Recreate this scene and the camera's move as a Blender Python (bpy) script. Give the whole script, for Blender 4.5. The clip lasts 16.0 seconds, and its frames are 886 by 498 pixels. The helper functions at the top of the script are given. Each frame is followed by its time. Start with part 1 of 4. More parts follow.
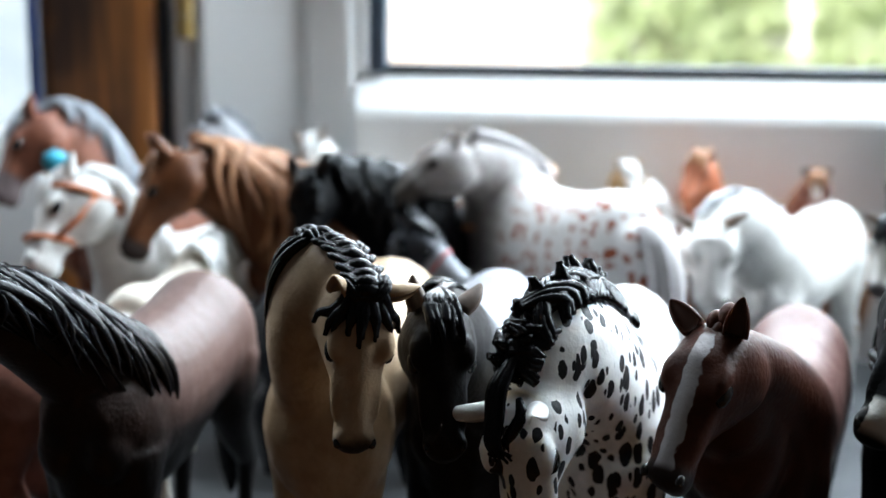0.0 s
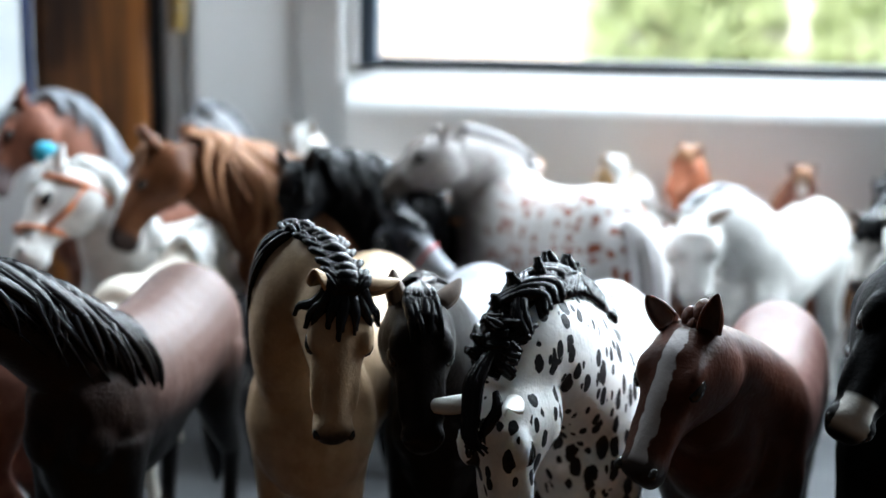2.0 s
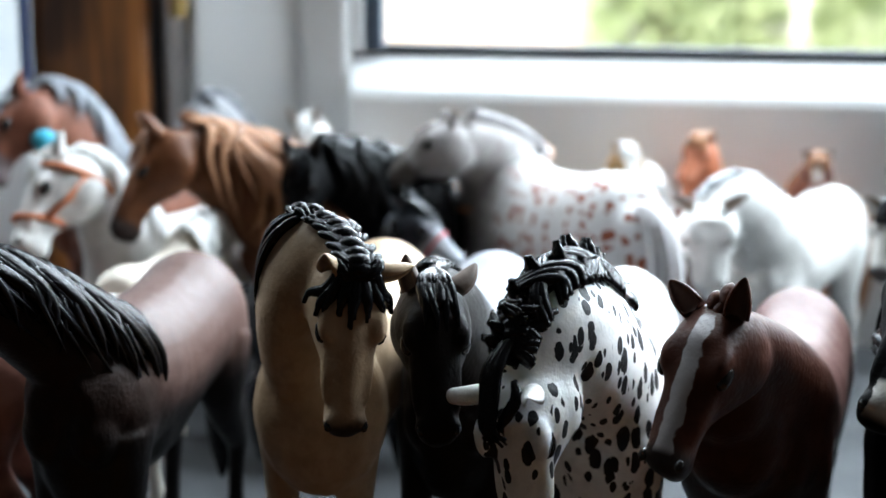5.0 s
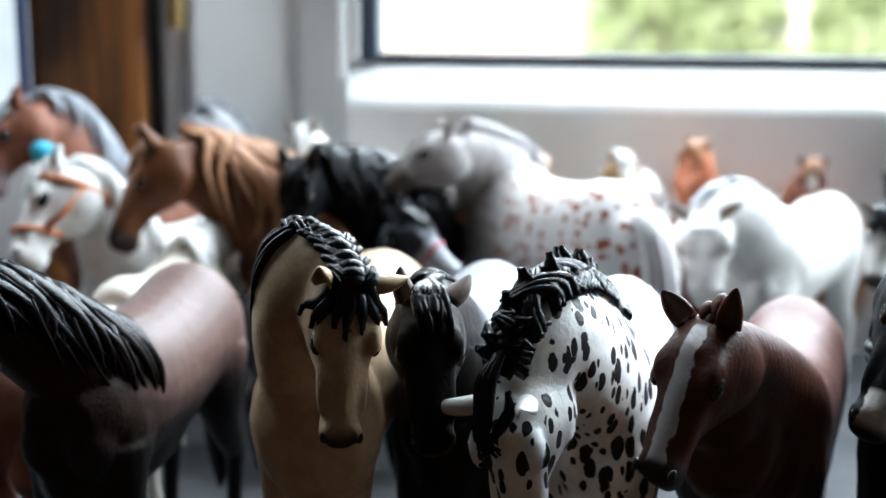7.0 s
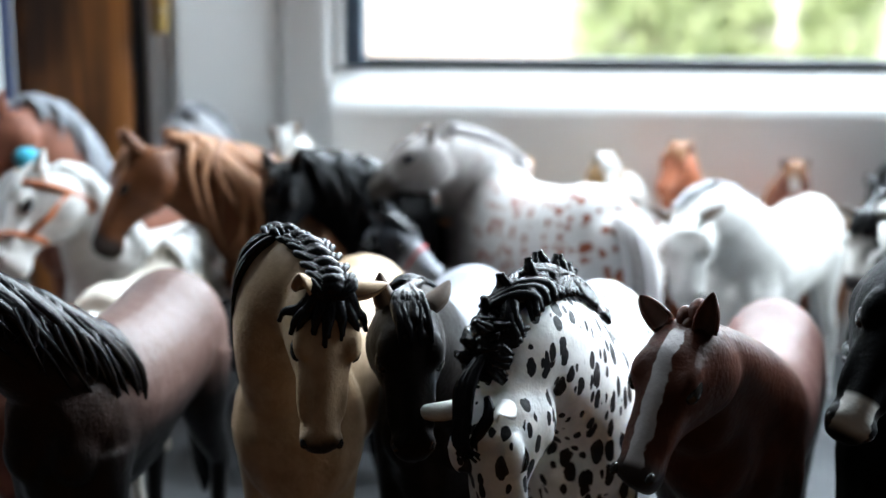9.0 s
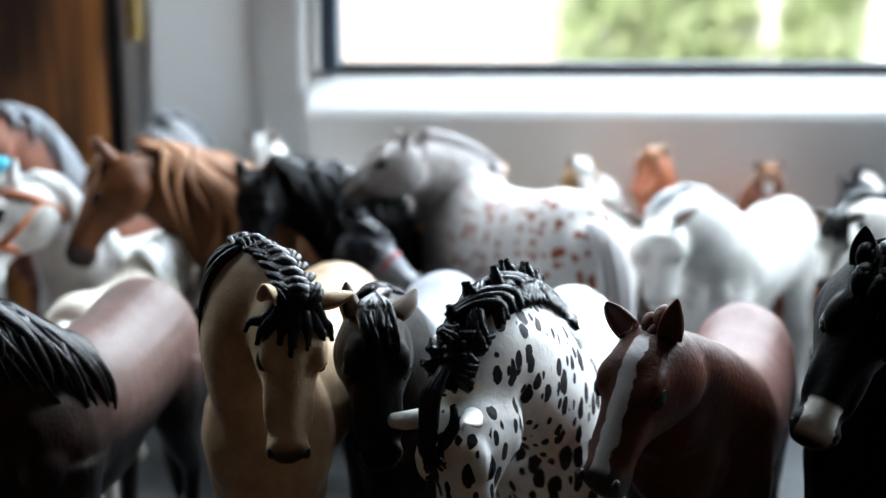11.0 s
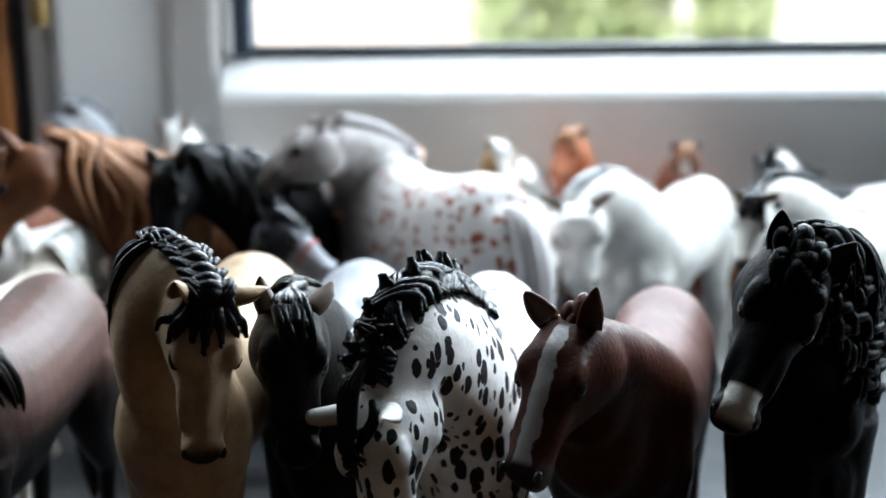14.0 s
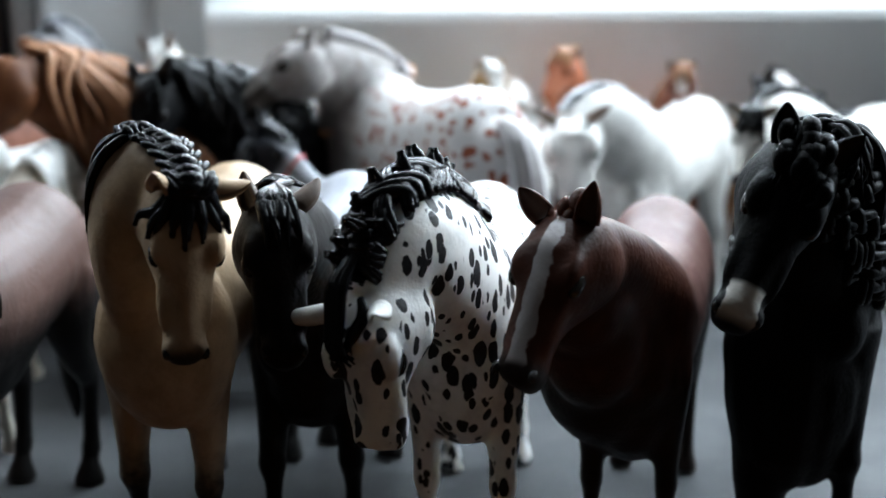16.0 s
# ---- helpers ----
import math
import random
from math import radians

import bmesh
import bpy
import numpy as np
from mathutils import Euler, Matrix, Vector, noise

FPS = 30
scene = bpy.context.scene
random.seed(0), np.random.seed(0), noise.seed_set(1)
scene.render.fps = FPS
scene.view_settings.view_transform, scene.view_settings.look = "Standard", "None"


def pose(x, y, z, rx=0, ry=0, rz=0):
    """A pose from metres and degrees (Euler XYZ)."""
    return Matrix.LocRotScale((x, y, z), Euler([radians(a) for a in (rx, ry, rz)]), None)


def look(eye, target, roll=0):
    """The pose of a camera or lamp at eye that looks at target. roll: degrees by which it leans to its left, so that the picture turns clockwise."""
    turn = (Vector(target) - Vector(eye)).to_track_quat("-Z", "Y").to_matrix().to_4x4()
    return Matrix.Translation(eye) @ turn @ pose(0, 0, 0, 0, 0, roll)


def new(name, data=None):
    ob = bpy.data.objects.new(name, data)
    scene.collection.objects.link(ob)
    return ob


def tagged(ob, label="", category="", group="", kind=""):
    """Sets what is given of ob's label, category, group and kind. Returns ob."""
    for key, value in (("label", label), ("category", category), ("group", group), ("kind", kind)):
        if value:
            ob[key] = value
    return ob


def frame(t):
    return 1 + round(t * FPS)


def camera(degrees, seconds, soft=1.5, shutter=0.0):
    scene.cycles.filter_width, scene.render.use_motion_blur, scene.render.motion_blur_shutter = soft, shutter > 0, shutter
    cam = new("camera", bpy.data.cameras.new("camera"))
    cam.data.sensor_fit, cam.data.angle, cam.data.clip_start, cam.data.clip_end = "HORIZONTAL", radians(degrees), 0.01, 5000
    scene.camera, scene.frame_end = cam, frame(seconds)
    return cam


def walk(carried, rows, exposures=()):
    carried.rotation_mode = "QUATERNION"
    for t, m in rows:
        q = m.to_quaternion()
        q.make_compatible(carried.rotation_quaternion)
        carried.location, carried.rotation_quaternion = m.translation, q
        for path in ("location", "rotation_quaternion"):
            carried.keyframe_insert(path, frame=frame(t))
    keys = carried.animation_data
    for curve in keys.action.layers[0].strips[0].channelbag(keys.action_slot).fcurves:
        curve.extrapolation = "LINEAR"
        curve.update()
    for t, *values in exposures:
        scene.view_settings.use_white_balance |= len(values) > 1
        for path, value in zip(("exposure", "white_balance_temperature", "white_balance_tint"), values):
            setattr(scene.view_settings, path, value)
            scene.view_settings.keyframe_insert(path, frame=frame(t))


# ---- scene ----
cam = camera(38.0, 16.0, shutter=0.4)
PATH = [
    (0, (0.00104, -0.00457, 0.16223), (-0.05119, 0.97424, -0.03575), 0.620),
    (0.5, (0.00155, -0.00139, 0.15909), (-0.04824, 0.97675, -0.04277), 0.670),
    (1, (0.00359, -0.00067, 0.15779), (-0.04511, 0.97588, -0.05190), 0.594),
    (1.5, (0.00213, -0.00258, 0.15969), (-0.05154, 0.97350, -0.05101), 1.062),
    (2, (0.00503, -0.00803, 0.16379), (-0.04523, 0.96956, -0.04065), 1.064),
    (2.5, (0.00122, -0.00517, 0.16200), (-0.05628, 0.97208, -0.04216), 1.184),
    (3, (-0.00327, -0.00242, 0.16075), (-0.06288, 0.97433, -0.04516), 1.139),
    (3.5, (-0.00095, -0.00108, 0.16065), (-0.05627, 0.97640, -0.04302), 1.095),
    (4, (0.00012, 0.00298, 0.15877), (-0.05276, 0.97962, -0.04954), 0.916),
    (6.5, (0.00305, -0.00055, 0.16059), (-0.04517, 0.97667, -0.04610), 0.739),
    (7, (0.00285, 0.00009, 0.16120), (-0.04764, 0.97767, -0.04323), 0.475),
    (7.5, (0.00337, -0.00012, 0.16280), (-0.04587, 0.97784, -0.04008), 0.351),
    (8, (0.00381, -0.00176, 0.16252), (-0.04414, 0.97633, -0.04006), 0.230),
    (8.5, (0.00426, -0.00117, 0.16241), (-0.04110, 0.97682, -0.04126), 0.243),
    (11, (0.00958, -0.00140, 0.16424), (-0.02314, 0.97730, -0.03845), -0.071),
    (11.5, (0.00745, 0.00058, 0.16438), (-0.00862, 0.97499, -0.05983), -1.782),
    (12, (0.00969, 0.00574, 0.16340), (0.03273, 0.97965, -0.06236), -1.012),
    (12.5, (0.00875, 0.00347, 0.16616), (0.02487, 0.97576, -0.06708), -1.905),
    (13, (0.00868, 0.00302, 0.16391), (0.02297, 0.97560, -0.06819), -0.988),
    (13.5, (0.00782, 0.00134, 0.16637), (0.02574, 0.97587, -0.05716), -1.394),
    (14, (0.01063, 0.00395, 0.16567), (0.03861, 0.97927, -0.05338), -0.382),
    (14.5, (0.01180, 0.00558, 0.16342), (0.04458, 0.97983, -0.05966), -0.448),
    (15, (0.01139, 0.00741, 0.15848), (0.04815, 0.97864, -0.07682), -0.430),
    (15.5, (0.01023, 0.00876, 0.15360), (0.03564, 0.97568, -0.10024), -0.543),
    (16, (0.01062, 0.01146, 0.15255), (0.04538, 0.97745, -0.10370), -0.350),
]
walk(cam, [(t, look(eye, target, roll)) for t, eye, target, roll in PATH],
     [(0, 1.36), (1.0, 1.28), (2.0, 1.36), (4.0, 1.30), (7.0, 1.36), (8.5, 1.36), (11, 1.14), (12.5, 1.04), (14.5, 1.02), (15.5, 0.86), (16, 0.86)])
cam.data.dof.use_dof = True
cam.data.dof.focus_distance = 0.262
cam.data.dof.aperture_fstop = 11.0

# ---- world and light ----
world = bpy.data.worlds.new("sky")
scene.world = world
world.use_nodes = True
wn = world.node_tree.nodes
sky = wn.new("ShaderNodeTexSky")
sky.sky_type = "NISHITA"
sky.sun_disc = False
sky.sun_elevation = radians(42)
sky.sun_rotation = radians(150)
wn["Background"].inputs["Strength"].default_value = 0.15
world.node_tree.links.new(sky.outputs[0], wn["Background"].inputs["Color"])

sun = new("sun", bpy.data.lights.new("sun", "SUN"))
sun.data.energy, sun.data.angle, sun.data.color = 5.0, radians(12), (1, 0.96, 0.9)
sun.matrix_world = look((0, 0, 0), (0.45, 0.7, -0.85))

skylight = new("window_daylight", bpy.data.lights.new("window_daylight", "AREA"))
skylight.data.shape, skylight.data.size, skylight.data.size_y = "RECTANGLE", 1.36, 0.64
skylight.data.energy, skylight.data.color = 19.0, (0.775, 0.90, 1.0)
skylight.matrix_world = look((0.60, 0.560, 0.50), (0.52, 0.0, 0.30))


sidelight = new("side_window_daylight", bpy.data.lights.new("side_window_daylight", "AREA"))
sidelight.data.shape, sidelight.data.size, sidelight.data.size_y = "RECTANGLE", 0.26, 0.40
sidelight.data.energy, sidelight.data.color = 0.8, (0.80, 0.92, 1.0)
sidelight.matrix_world = look((-0.335, 0.462, 0.42), (-0.20, 0.05, 0.20))

# ---- materials ----
def material(name):
    m = bpy.data.materials.new(name)
    m.use_nodes = True
    return m, m.node_tree.nodes, m.node_tree.links, m.node_tree.nodes["Principled BSDF"]


def noise_node(n, l, scale, detail=4, coord="Object", rough=0.55):
    tc = n.new("ShaderNodeTexCoord")
    x = n.new("ShaderNodeTexNoise")
    x.inputs["Scale"].default_value, x.inputs["Detail"].default_value, x.inputs["Roughness"].default_value = scale, detail, rough
    l.new(tc.outputs[coord], x.inputs["Vector"])
    return x


def mix(n, l, fac, a, b):
    x = n.new("ShaderNodeMix")
    x.data_type = "RGBA"
    for sock, v in ((x.inputs[0], fac), (x.inputs[6], a), (x.inputs[7], b)):
        if hasattr(v, "is_output"):
            l.new(v, sock)
        else:
            sock.default_value = v if isinstance(v, (int, float)) else (*v, 1)
    return x.outputs[2]


def maths(n, l, op, a, b=0.0, clamp=False):
    x = n.new("ShaderNodeMath")
    x.operation, x.use_clamp = op, clamp
    for sock, v in ((x.inputs[0], a), (x.inputs[1], b)):
        if hasattr(v, "is_output"):
            l.new(v, sock)
        else:
            sock.default_value = v
    return x.outputs[0]


def ramp(n, l, fac, lo, hi):
    x = n.new("ShaderNodeMapRange")
    x.inputs[1].default_value, x.inputs[2].default_value = lo, hi
    x.interpolation_type = "SMOOTHSTEP"
    l.new(fac, x.inputs[0])
    return x.outputs[0]


def bump(n, l, p, height, strength, distance):
    b = n.new("ShaderNodeBump")
    b.inputs["Strength"].default_value, b.inputs["Distance"].default_value = strength, distance
    l.new(height, b.inputs["Height"])
    l.new(b.outputs[0], p.inputs["Normal"])


def plain(name, a, b, scale=30, rough=0.5, bump_scale=400, relief=0.0002, strength=0.3, metal=0.0):
    m, n, l, p = material(name)
    t = noise_node(n, l, scale)
    l.new(mix(n, l, ramp(n, l, t.outputs[0], 0.3, 0.7), a, b), p.inputs["Base Color"])
    p.inputs["Metallic"].default_value = metal
    f = noise_node(n, l, bump_scale, 3)
    l.new(maths(n, l, "ADD", maths(n, l, "MULTIPLY", f.outputs[0], 0.25), rough - 0.12), p.inputs["Roughness"])
    bump(n, l, p, f.outputs[0], strength, relief)
    return m


def coat(name, base, base2, legs=None, leg_top=0.03, muzzle=None, blaze=None, spots=None, rear=None, rear_x=0.03, rough=0.5, patches=None, head=None, mouth=0.86, gloss=0.25, waxy=0.0):
    """Painted figurine coat: mottled base colour, with leg, muzzle, blaze, spot and patch markings. rear and legs can
    also carry painted sheen and shade.
    """
    m, n, l, p = material(name)
    tc = n.new("ShaderNodeTexCoord")
    sep = n.new("ShaderNodeSeparateXYZ")
    l.new(tc.outputs["Object"], sep.inputs[0])
    big = noise_node(n, l, 70, 3)
    fine = noise_node(n, l, 900, 4)
    c = mix(n, l, ramp(n, l, big.outputs[0], 0.32, 0.68), base, base2)
    mid = noise_node(n, l, 240, 5)
    c = mix(n, l, maths(n, l, "MULTIPLY", ramp(n, l, mid.outputs[0], 0.42, 0.7), 0.4), c, tuple(x * 0.62 for x in base))
    at = n.new("ShaderNodeAttribute")
    at.attribute_name = "head"
    hs = n.new("ShaderNodeSeparateXYZ")
    l.new(at.outputs["Vector"], hs.inputs[0])
    edge = noise_node(n, l, 260, 3)
    wob = maths(n, l, "MULTIPLY", maths(n, l, "SUBTRACT", edge.outputs[0], 0.5), 1.0)
    # On bay and liver chestnut this paints the lit rump; elsewhere a real marking.
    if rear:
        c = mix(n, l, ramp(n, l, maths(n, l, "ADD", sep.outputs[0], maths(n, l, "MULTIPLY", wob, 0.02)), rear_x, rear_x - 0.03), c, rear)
    if patches:
        col, scale, lo, hi = patches
        pn = noise_node(n, l, scale, 2)
        c = mix(n, l, ramp(n, l, pn.outputs[0], lo, hi), c, col)
    if head:
        c = mix(n, l, ramp(n, l, hs.outputs[0], -0.3, 0.0), c, head)
    if legs:
        z = maths(n, l, "ADD", sep.outputs[2], maths(n, l, "MULTIPLY", wob, 0.012))
        c = mix(n, l, ramp(n, l, z, leg_top + 0.008, leg_top - 0.006), c, legs)
    if spots:
        col, scale, lim, stretch, x0, x1 = spots
        mp = n.new("ShaderNodeMapping")
        mp.inputs["Scale"].default_value = stretch
        l.new(tc.outputs["Object"], mp.inputs["Vector"])
        dn = n.new("ShaderNodeVectorMath")
        dn.operation = "MULTIPLY_ADD"
        l.new(noise_node(n, l, 420, 2).outputs["Color"], dn.inputs[0])
        dn.inputs[1].default_value = (0.0009, 0.0009, 0.0009)
        l.new(mp.outputs[0], dn.inputs[2])
        v = n.new("ShaderNodeTexVoronoi")
        v.inputs["Scale"].default_value, v.inputs["Randomness"].default_value = scale, 0.8
        l.new(dn.outputs[0], v.inputs["Vector"])
        cs = n.new("ShaderNodeSeparateColor")
        l.new(v.outputs["Color"], cs.inputs[0])
        size = maths(n, l, "MULTIPLY", cs.outputs[0], lim * 0.75)
        inside = ramp(n, l, maths(n, l, "SUBTRACT", maths(n, l, "ADD", size, lim * 0.5), v.outputs["Distance"]), 0.0, 0.035)
        if x0 is not None:
            inside = maths(n, l, "MULTIPLY", inside, ramp(n, l, sep.outputs[0], x1, x0))
        c = mix(n, l, inside, c, col)
    if muzzle:
        u = maths(n, l, "ADD", hs.outputs[0], maths(n, l, "MULTIPLY", wob, 0.06))
        c = mix(n, l, ramp(n, l, u, mouth - 0.05, mouth + 0.06), c, muzzle)
    if blaze:
        col, w0, w1, u0, u1 = blaze
        off = maths(n, l, "ABSOLUTE", maths(n, l, "ADD", hs.outputs[1], maths(n, l, "MULTIPLY", wob, 0.003)))
        half = maths(n, l, "ADD", maths(n, l, "MULTIPLY", hs.outputs[0], w1 - w0), w0)
        inside = ramp(n, l, maths(n, l, "SUBTRACT", half, off), -0.0001, 0.0003)
        inside = maths(n, l, "MULTIPLY", inside, ramp(n, l, hs.outputs[2], 0.0005, 0.0015))
        inside = maths(n, l, "MULTIPLY", inside, ramp(n, l, hs.outputs[0], u0 - 0.02, u0 + 0.02))
        inside = maths(n, l, "MULTIPLY", inside, ramp(n, l, hs.outputs[0], u1 + 0.03, u1 - 0.03))
        c = mix(n, l, inside, c, col)
    l.new(c, p.inputs["Base Color"])
    l.new(maths(n, l, "ADD", maths(n, l, "MULTIPLY", fine.outputs[0], 0.2), rough - 0.1), p.inputs["Roughness"])
    p.inputs["Specular IOR Level"].default_value = gloss
    if waxy:
        p.inputs["Subsurface Weight"].default_value = waxy
        p.inputs["Subsurface Radius"].default_value = (1.0, 0.9, 0.8)
        p.inputs["Subsurface Scale"].default_value = 0.006
    bump(n, l, p, fine.outputs[0], 0.5, 0.0004)
    return m


def hair(name, a, b, rough=0.38, gloss=0.2):
    m, n, l, p = material(name)
    t = noise_node(n, l, 500, 4)
    g = n.new("ShaderNodeNewGeometry")
    lock = maths(n, l, "ADD", maths(n, l, "MULTIPLY", t.outputs[0], 0.4), maths(n, l, "MULTIPLY", g.outputs["Random Per Island"], 0.7), True)
    l.new(mix(n, l, lock, tuple(x * 0.75 for x in a), tuple(x * 1.15 for x in b)), p.inputs["Base Color"])
    p.inputs["Roughness"].default_value = rough
    p.inputs["Specular IOR Level"].default_value = gloss
    bump(n, l, p, noise_node(n, l, 1500, 3).outputs[0], 0.5, 0.0003)
    return m


M_WHITE_PLASTIC = plain("white_window_plastic", (0.74, 0.745, 0.74), (0.80, 0.80, 0.79), 6, 0.34, 300, 0.00006)
# Sill colour lowered to stand in for shade under the crowded horses.
M_SILL = plain("shade_darkened_sill", (0.056, 0.059, 0.064), (0.095, 0.099, 0.105), 22, 0.8, 500, 0.00008)
# Black of the real glazing seal and of the painted gap shade.
M_GASKET_SHADE = plain("black_rubber_and_gap_shade", (0.015, 0.018, 0.025), (0.03, 0.035, 0.045), 40, 0.55)
M_SEAL = plain("blue_grey_rubber", (0.05, 0.075, 0.11), (0.08, 0.11, 0.15), 40, 0.45)
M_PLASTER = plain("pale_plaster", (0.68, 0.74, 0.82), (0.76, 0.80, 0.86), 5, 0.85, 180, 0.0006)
# Dark tone for the unseen room shell, holds down bounce on the horses.
M_ROOM = plain("unseen_dark_room_shell", (0.075, 0.062, 0.052), (0.095, 0.080, 0.067), 3, 0.9, 120, 0.0006)
M_BLUE = plain("dark_blue_trim", (0.02, 0.04, 0.11), (0.03, 0.05, 0.14), 30, 0.5)
M_EYE = plain("glossy_black_paint", (0.008, 0.007, 0.006), (0.012, 0.01, 0.01), 300, 0.2, 600, 0.00002)


def wood_material():
    m, n, l, p = material("stained_wood")
    tc = n.new("ShaderNodeTexCoord")
    mp = n.new("ShaderNodeMapping")
    mp.inputs["Scale"].default_value = (1, 1, 0.06)
    l.new(tc.outputs["Object"], mp.inputs["Vector"])
    a = n.new("ShaderNodeTexNoise")
    a.inputs["Scale"].default_value, a.inputs["Detail"].default_value = 52, 5
    l.new(mp.outputs[0], a.inputs["Vector"])
    b = noise_node(n, l, 14, 3)
    c = mix(n, l, ramp(n, l, a.outputs[0], 0.38, 0.62), (0.016, 0.006, 0.003), (0.42, 0.15, 0.032))
    l.new(mix(n, l, ramp(n, l, b.outputs[0], 0.45, 0.75), c, (0.27, 0.098, 0.024)), p.inputs["Base Color"])
    p.inputs["Roughness"].default_value = 0.42
    bump(n, l, p, a.outputs[0], 0.3, 0.0006)
    return m


M_WOOD = wood_material()


# ---- mesh helpers ----
def mesh_object(name, verts, faces, mats, face_mats=None, parent=None, smooth=False):
    me = bpy.data.meshes.new(name)
    me.from_pydata([tuple(v) for v in verts], [], faces)
    for m in mats:
        me.materials.append(m)
    if face_mats is not None:
        me.polygons.foreach_set("material_index", face_mats)
    me.polygons.foreach_set("use_smooth", [smooth] * len(me.polygons))
    me.update()
    ob = new(name, me)
    if parent:
        ob.parent = parent
    return ob


def bm_object(name, bm, mat, parent=None, smooth=False):
    me = bpy.data.meshes.new(name)
    bm.to_mesh(me)
    bm.free()
    me.materials.append(mat)
    if smooth:
        me.polygons.foreach_set("use_smooth", [True] * len(me.polygons))
    ob = new(name, me)
    if parent:
        ob.parent = parent
    return ob


def part(name, bm, mat, parent, label=""):
    ob = bm_object(name, bm, mat, parent)
    return tagged(ob, label)


def box(x0, x1, y0, y1, z0, z1, bevel=0.0, segs=2):
    bm = bmesh.new()
    bmesh.ops.create_cube(bm, size=1, matrix=Matrix.LocRotScale(((x0 + x1) / 2, (y0 + y1) / 2, (z0 + z1) / 2), None, (x1 - x0, y1 - y0, z1 - z0)))
    if bevel:
        bmesh.ops.bevel(bm, geom=bm.edges[:], offset=bevel, segments=segs, profile=0.5, affect="EDGES")
    return bm


def profile_x(points, x0, x1):
    """A closed (y, z) outline drawn out from x0 to x1."""
    bm = bmesh.new()
    a = [bm.verts.new((x0, y, z)) for y, z in points]
    b = [bm.verts.new((x1, y, z)) for y, z in points]
    k = len(points)
    bm.faces.new(a)
    bm.faces.new(b[::-1])
    for i in range(k):
        bm.faces.new((a[i], b[i], b[(i + 1) % k], a[(i + 1) % k]))
    bmesh.ops.recalc_face_normals(bm, faces=bm.faces)
    return bm


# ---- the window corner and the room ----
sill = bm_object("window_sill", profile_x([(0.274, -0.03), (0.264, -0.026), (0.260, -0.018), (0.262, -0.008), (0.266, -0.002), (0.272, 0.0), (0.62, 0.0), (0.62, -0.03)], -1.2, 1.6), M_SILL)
tagged(sill, "window sill holding the toy horses, coloured dark for their shade", "window sill", kind="structure")

wall = bpy.data.objects.new("wall_north", None)
scene.collection.objects.link(wall)
tagged(wall, "pale plastered wall around the window opening, dark below the sill", "wall", kind="structure")
# Out of view; takes the room's dark tone to limit bounce light.
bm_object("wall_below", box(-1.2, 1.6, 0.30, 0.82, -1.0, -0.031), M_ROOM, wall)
bm_object("wall_left", box(-1.2, -0.545, 0.40, 0.82, 0.0, 1.7), M_PLASTER, wall)
bm_object("wall_pier", box(-0.1600, -0.0960, 0.665, 0.82, 0.0, 1.7), M_PLASTER, wall)
bm_object("wall_over", box(-0.5445, -0.1605, 0.40, 0.82, 1.021, 1.7), M_PLASTER, wall)
bm_object("wall_right", box(1.50, 1.6, 0.607, 0.82, 0.0, 1.7), M_PLASTER, wall)
bm_object("wall_above", box(-0.0950, 1.50, 0.607, 0.82, 1.001, 1.7), M_PLASTER, wall)
# Unseen shell that closes the room, kept dark so little light bounces back.
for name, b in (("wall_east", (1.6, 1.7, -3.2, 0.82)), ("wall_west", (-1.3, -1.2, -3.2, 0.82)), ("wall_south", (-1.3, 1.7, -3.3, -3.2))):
    tagged(bm_object(name, box(*b, -1.0, 1.7), M_ROOM), "unseen plain plaster wall of the room, coloured dark to limit bounce", "wall", kind="structure")
tagged(bm_object("floor", box(-1.3, 1.7, -3.3, 0.3, -1.06, -1.0), M_WOOD), "brown wooden room floor", "floor", kind="structure")
tagged(bm_object("ceiling", box(-1.3, 1.7, -3.3, 0.82, 1.7, 1.76), M_ROOM), "unseen plain plaster ceiling, coloured dark to limit bounce", "ceiling", kind="structure")

SPLAY = Matrix.Translation((-0.0935, 0.574, 0)) @ pose(0, 0, 0, 0, 0, 21) @ Matrix.Translation((0.0935, -0.574, 0))


def splayed(ob):
    """Turns a part of the window's side so that it opens towards the room."""
    ob.data.transform(SPLAY)
    return ob


post = splayed(bm_object("wooden_casing", box(-0.2060, -0.1570, 0.580, 0.62, 0.0, 1.02, 0.004), M_WOOD))
tagged(post, "warm brown stained wooden casing board beside the window frame", "trim", kind="structure")

win2 = bpy.data.objects.new("window_2", None)
scene.collection.objects.link(win2)
tagged(win2, "second window beside the wooden casing, dark blue seal", "window", kind="structure")
splayed(bm_object("glazing_seal", box(-0.2110, -0.2065, 0.578, 0.62, 0.1, 1.02, 0.001), M_BLUE, win2))
splayed(bm_object("sash_rail", box(-0.48, -0.2065, 0.576, 0.62, 0.0, 0.0995, 0.003), M_WHITE_PLASTIC, win2))
splayed(bm_object("sash_stile", box(-0.52, -0.4805, 0.576, 0.62, 0.0, 1.02, 0.003), M_WHITE_PLASTIC, win2))

win = bpy.data.objects.new("window_1", None)
scene.collection.objects.link(win)
tagged(win, "white plastic window with a dark glazing seal", "window", kind="structure")
# Solid black strip that stands in for shade between casing and frame.
splayed(bm_object("gap_shade_strip", box(-0.1565, -0.1505, 0.586, 0.62, 0.0, 1.02, 0.001), M_GASKET_SHADE, win))
splayed(bm_object("outer_frame", box(-0.1500, -0.1410, 0.580, 0.62, 0.0, 1.02, 0.003), M_WHITE_PLASTIC, win))
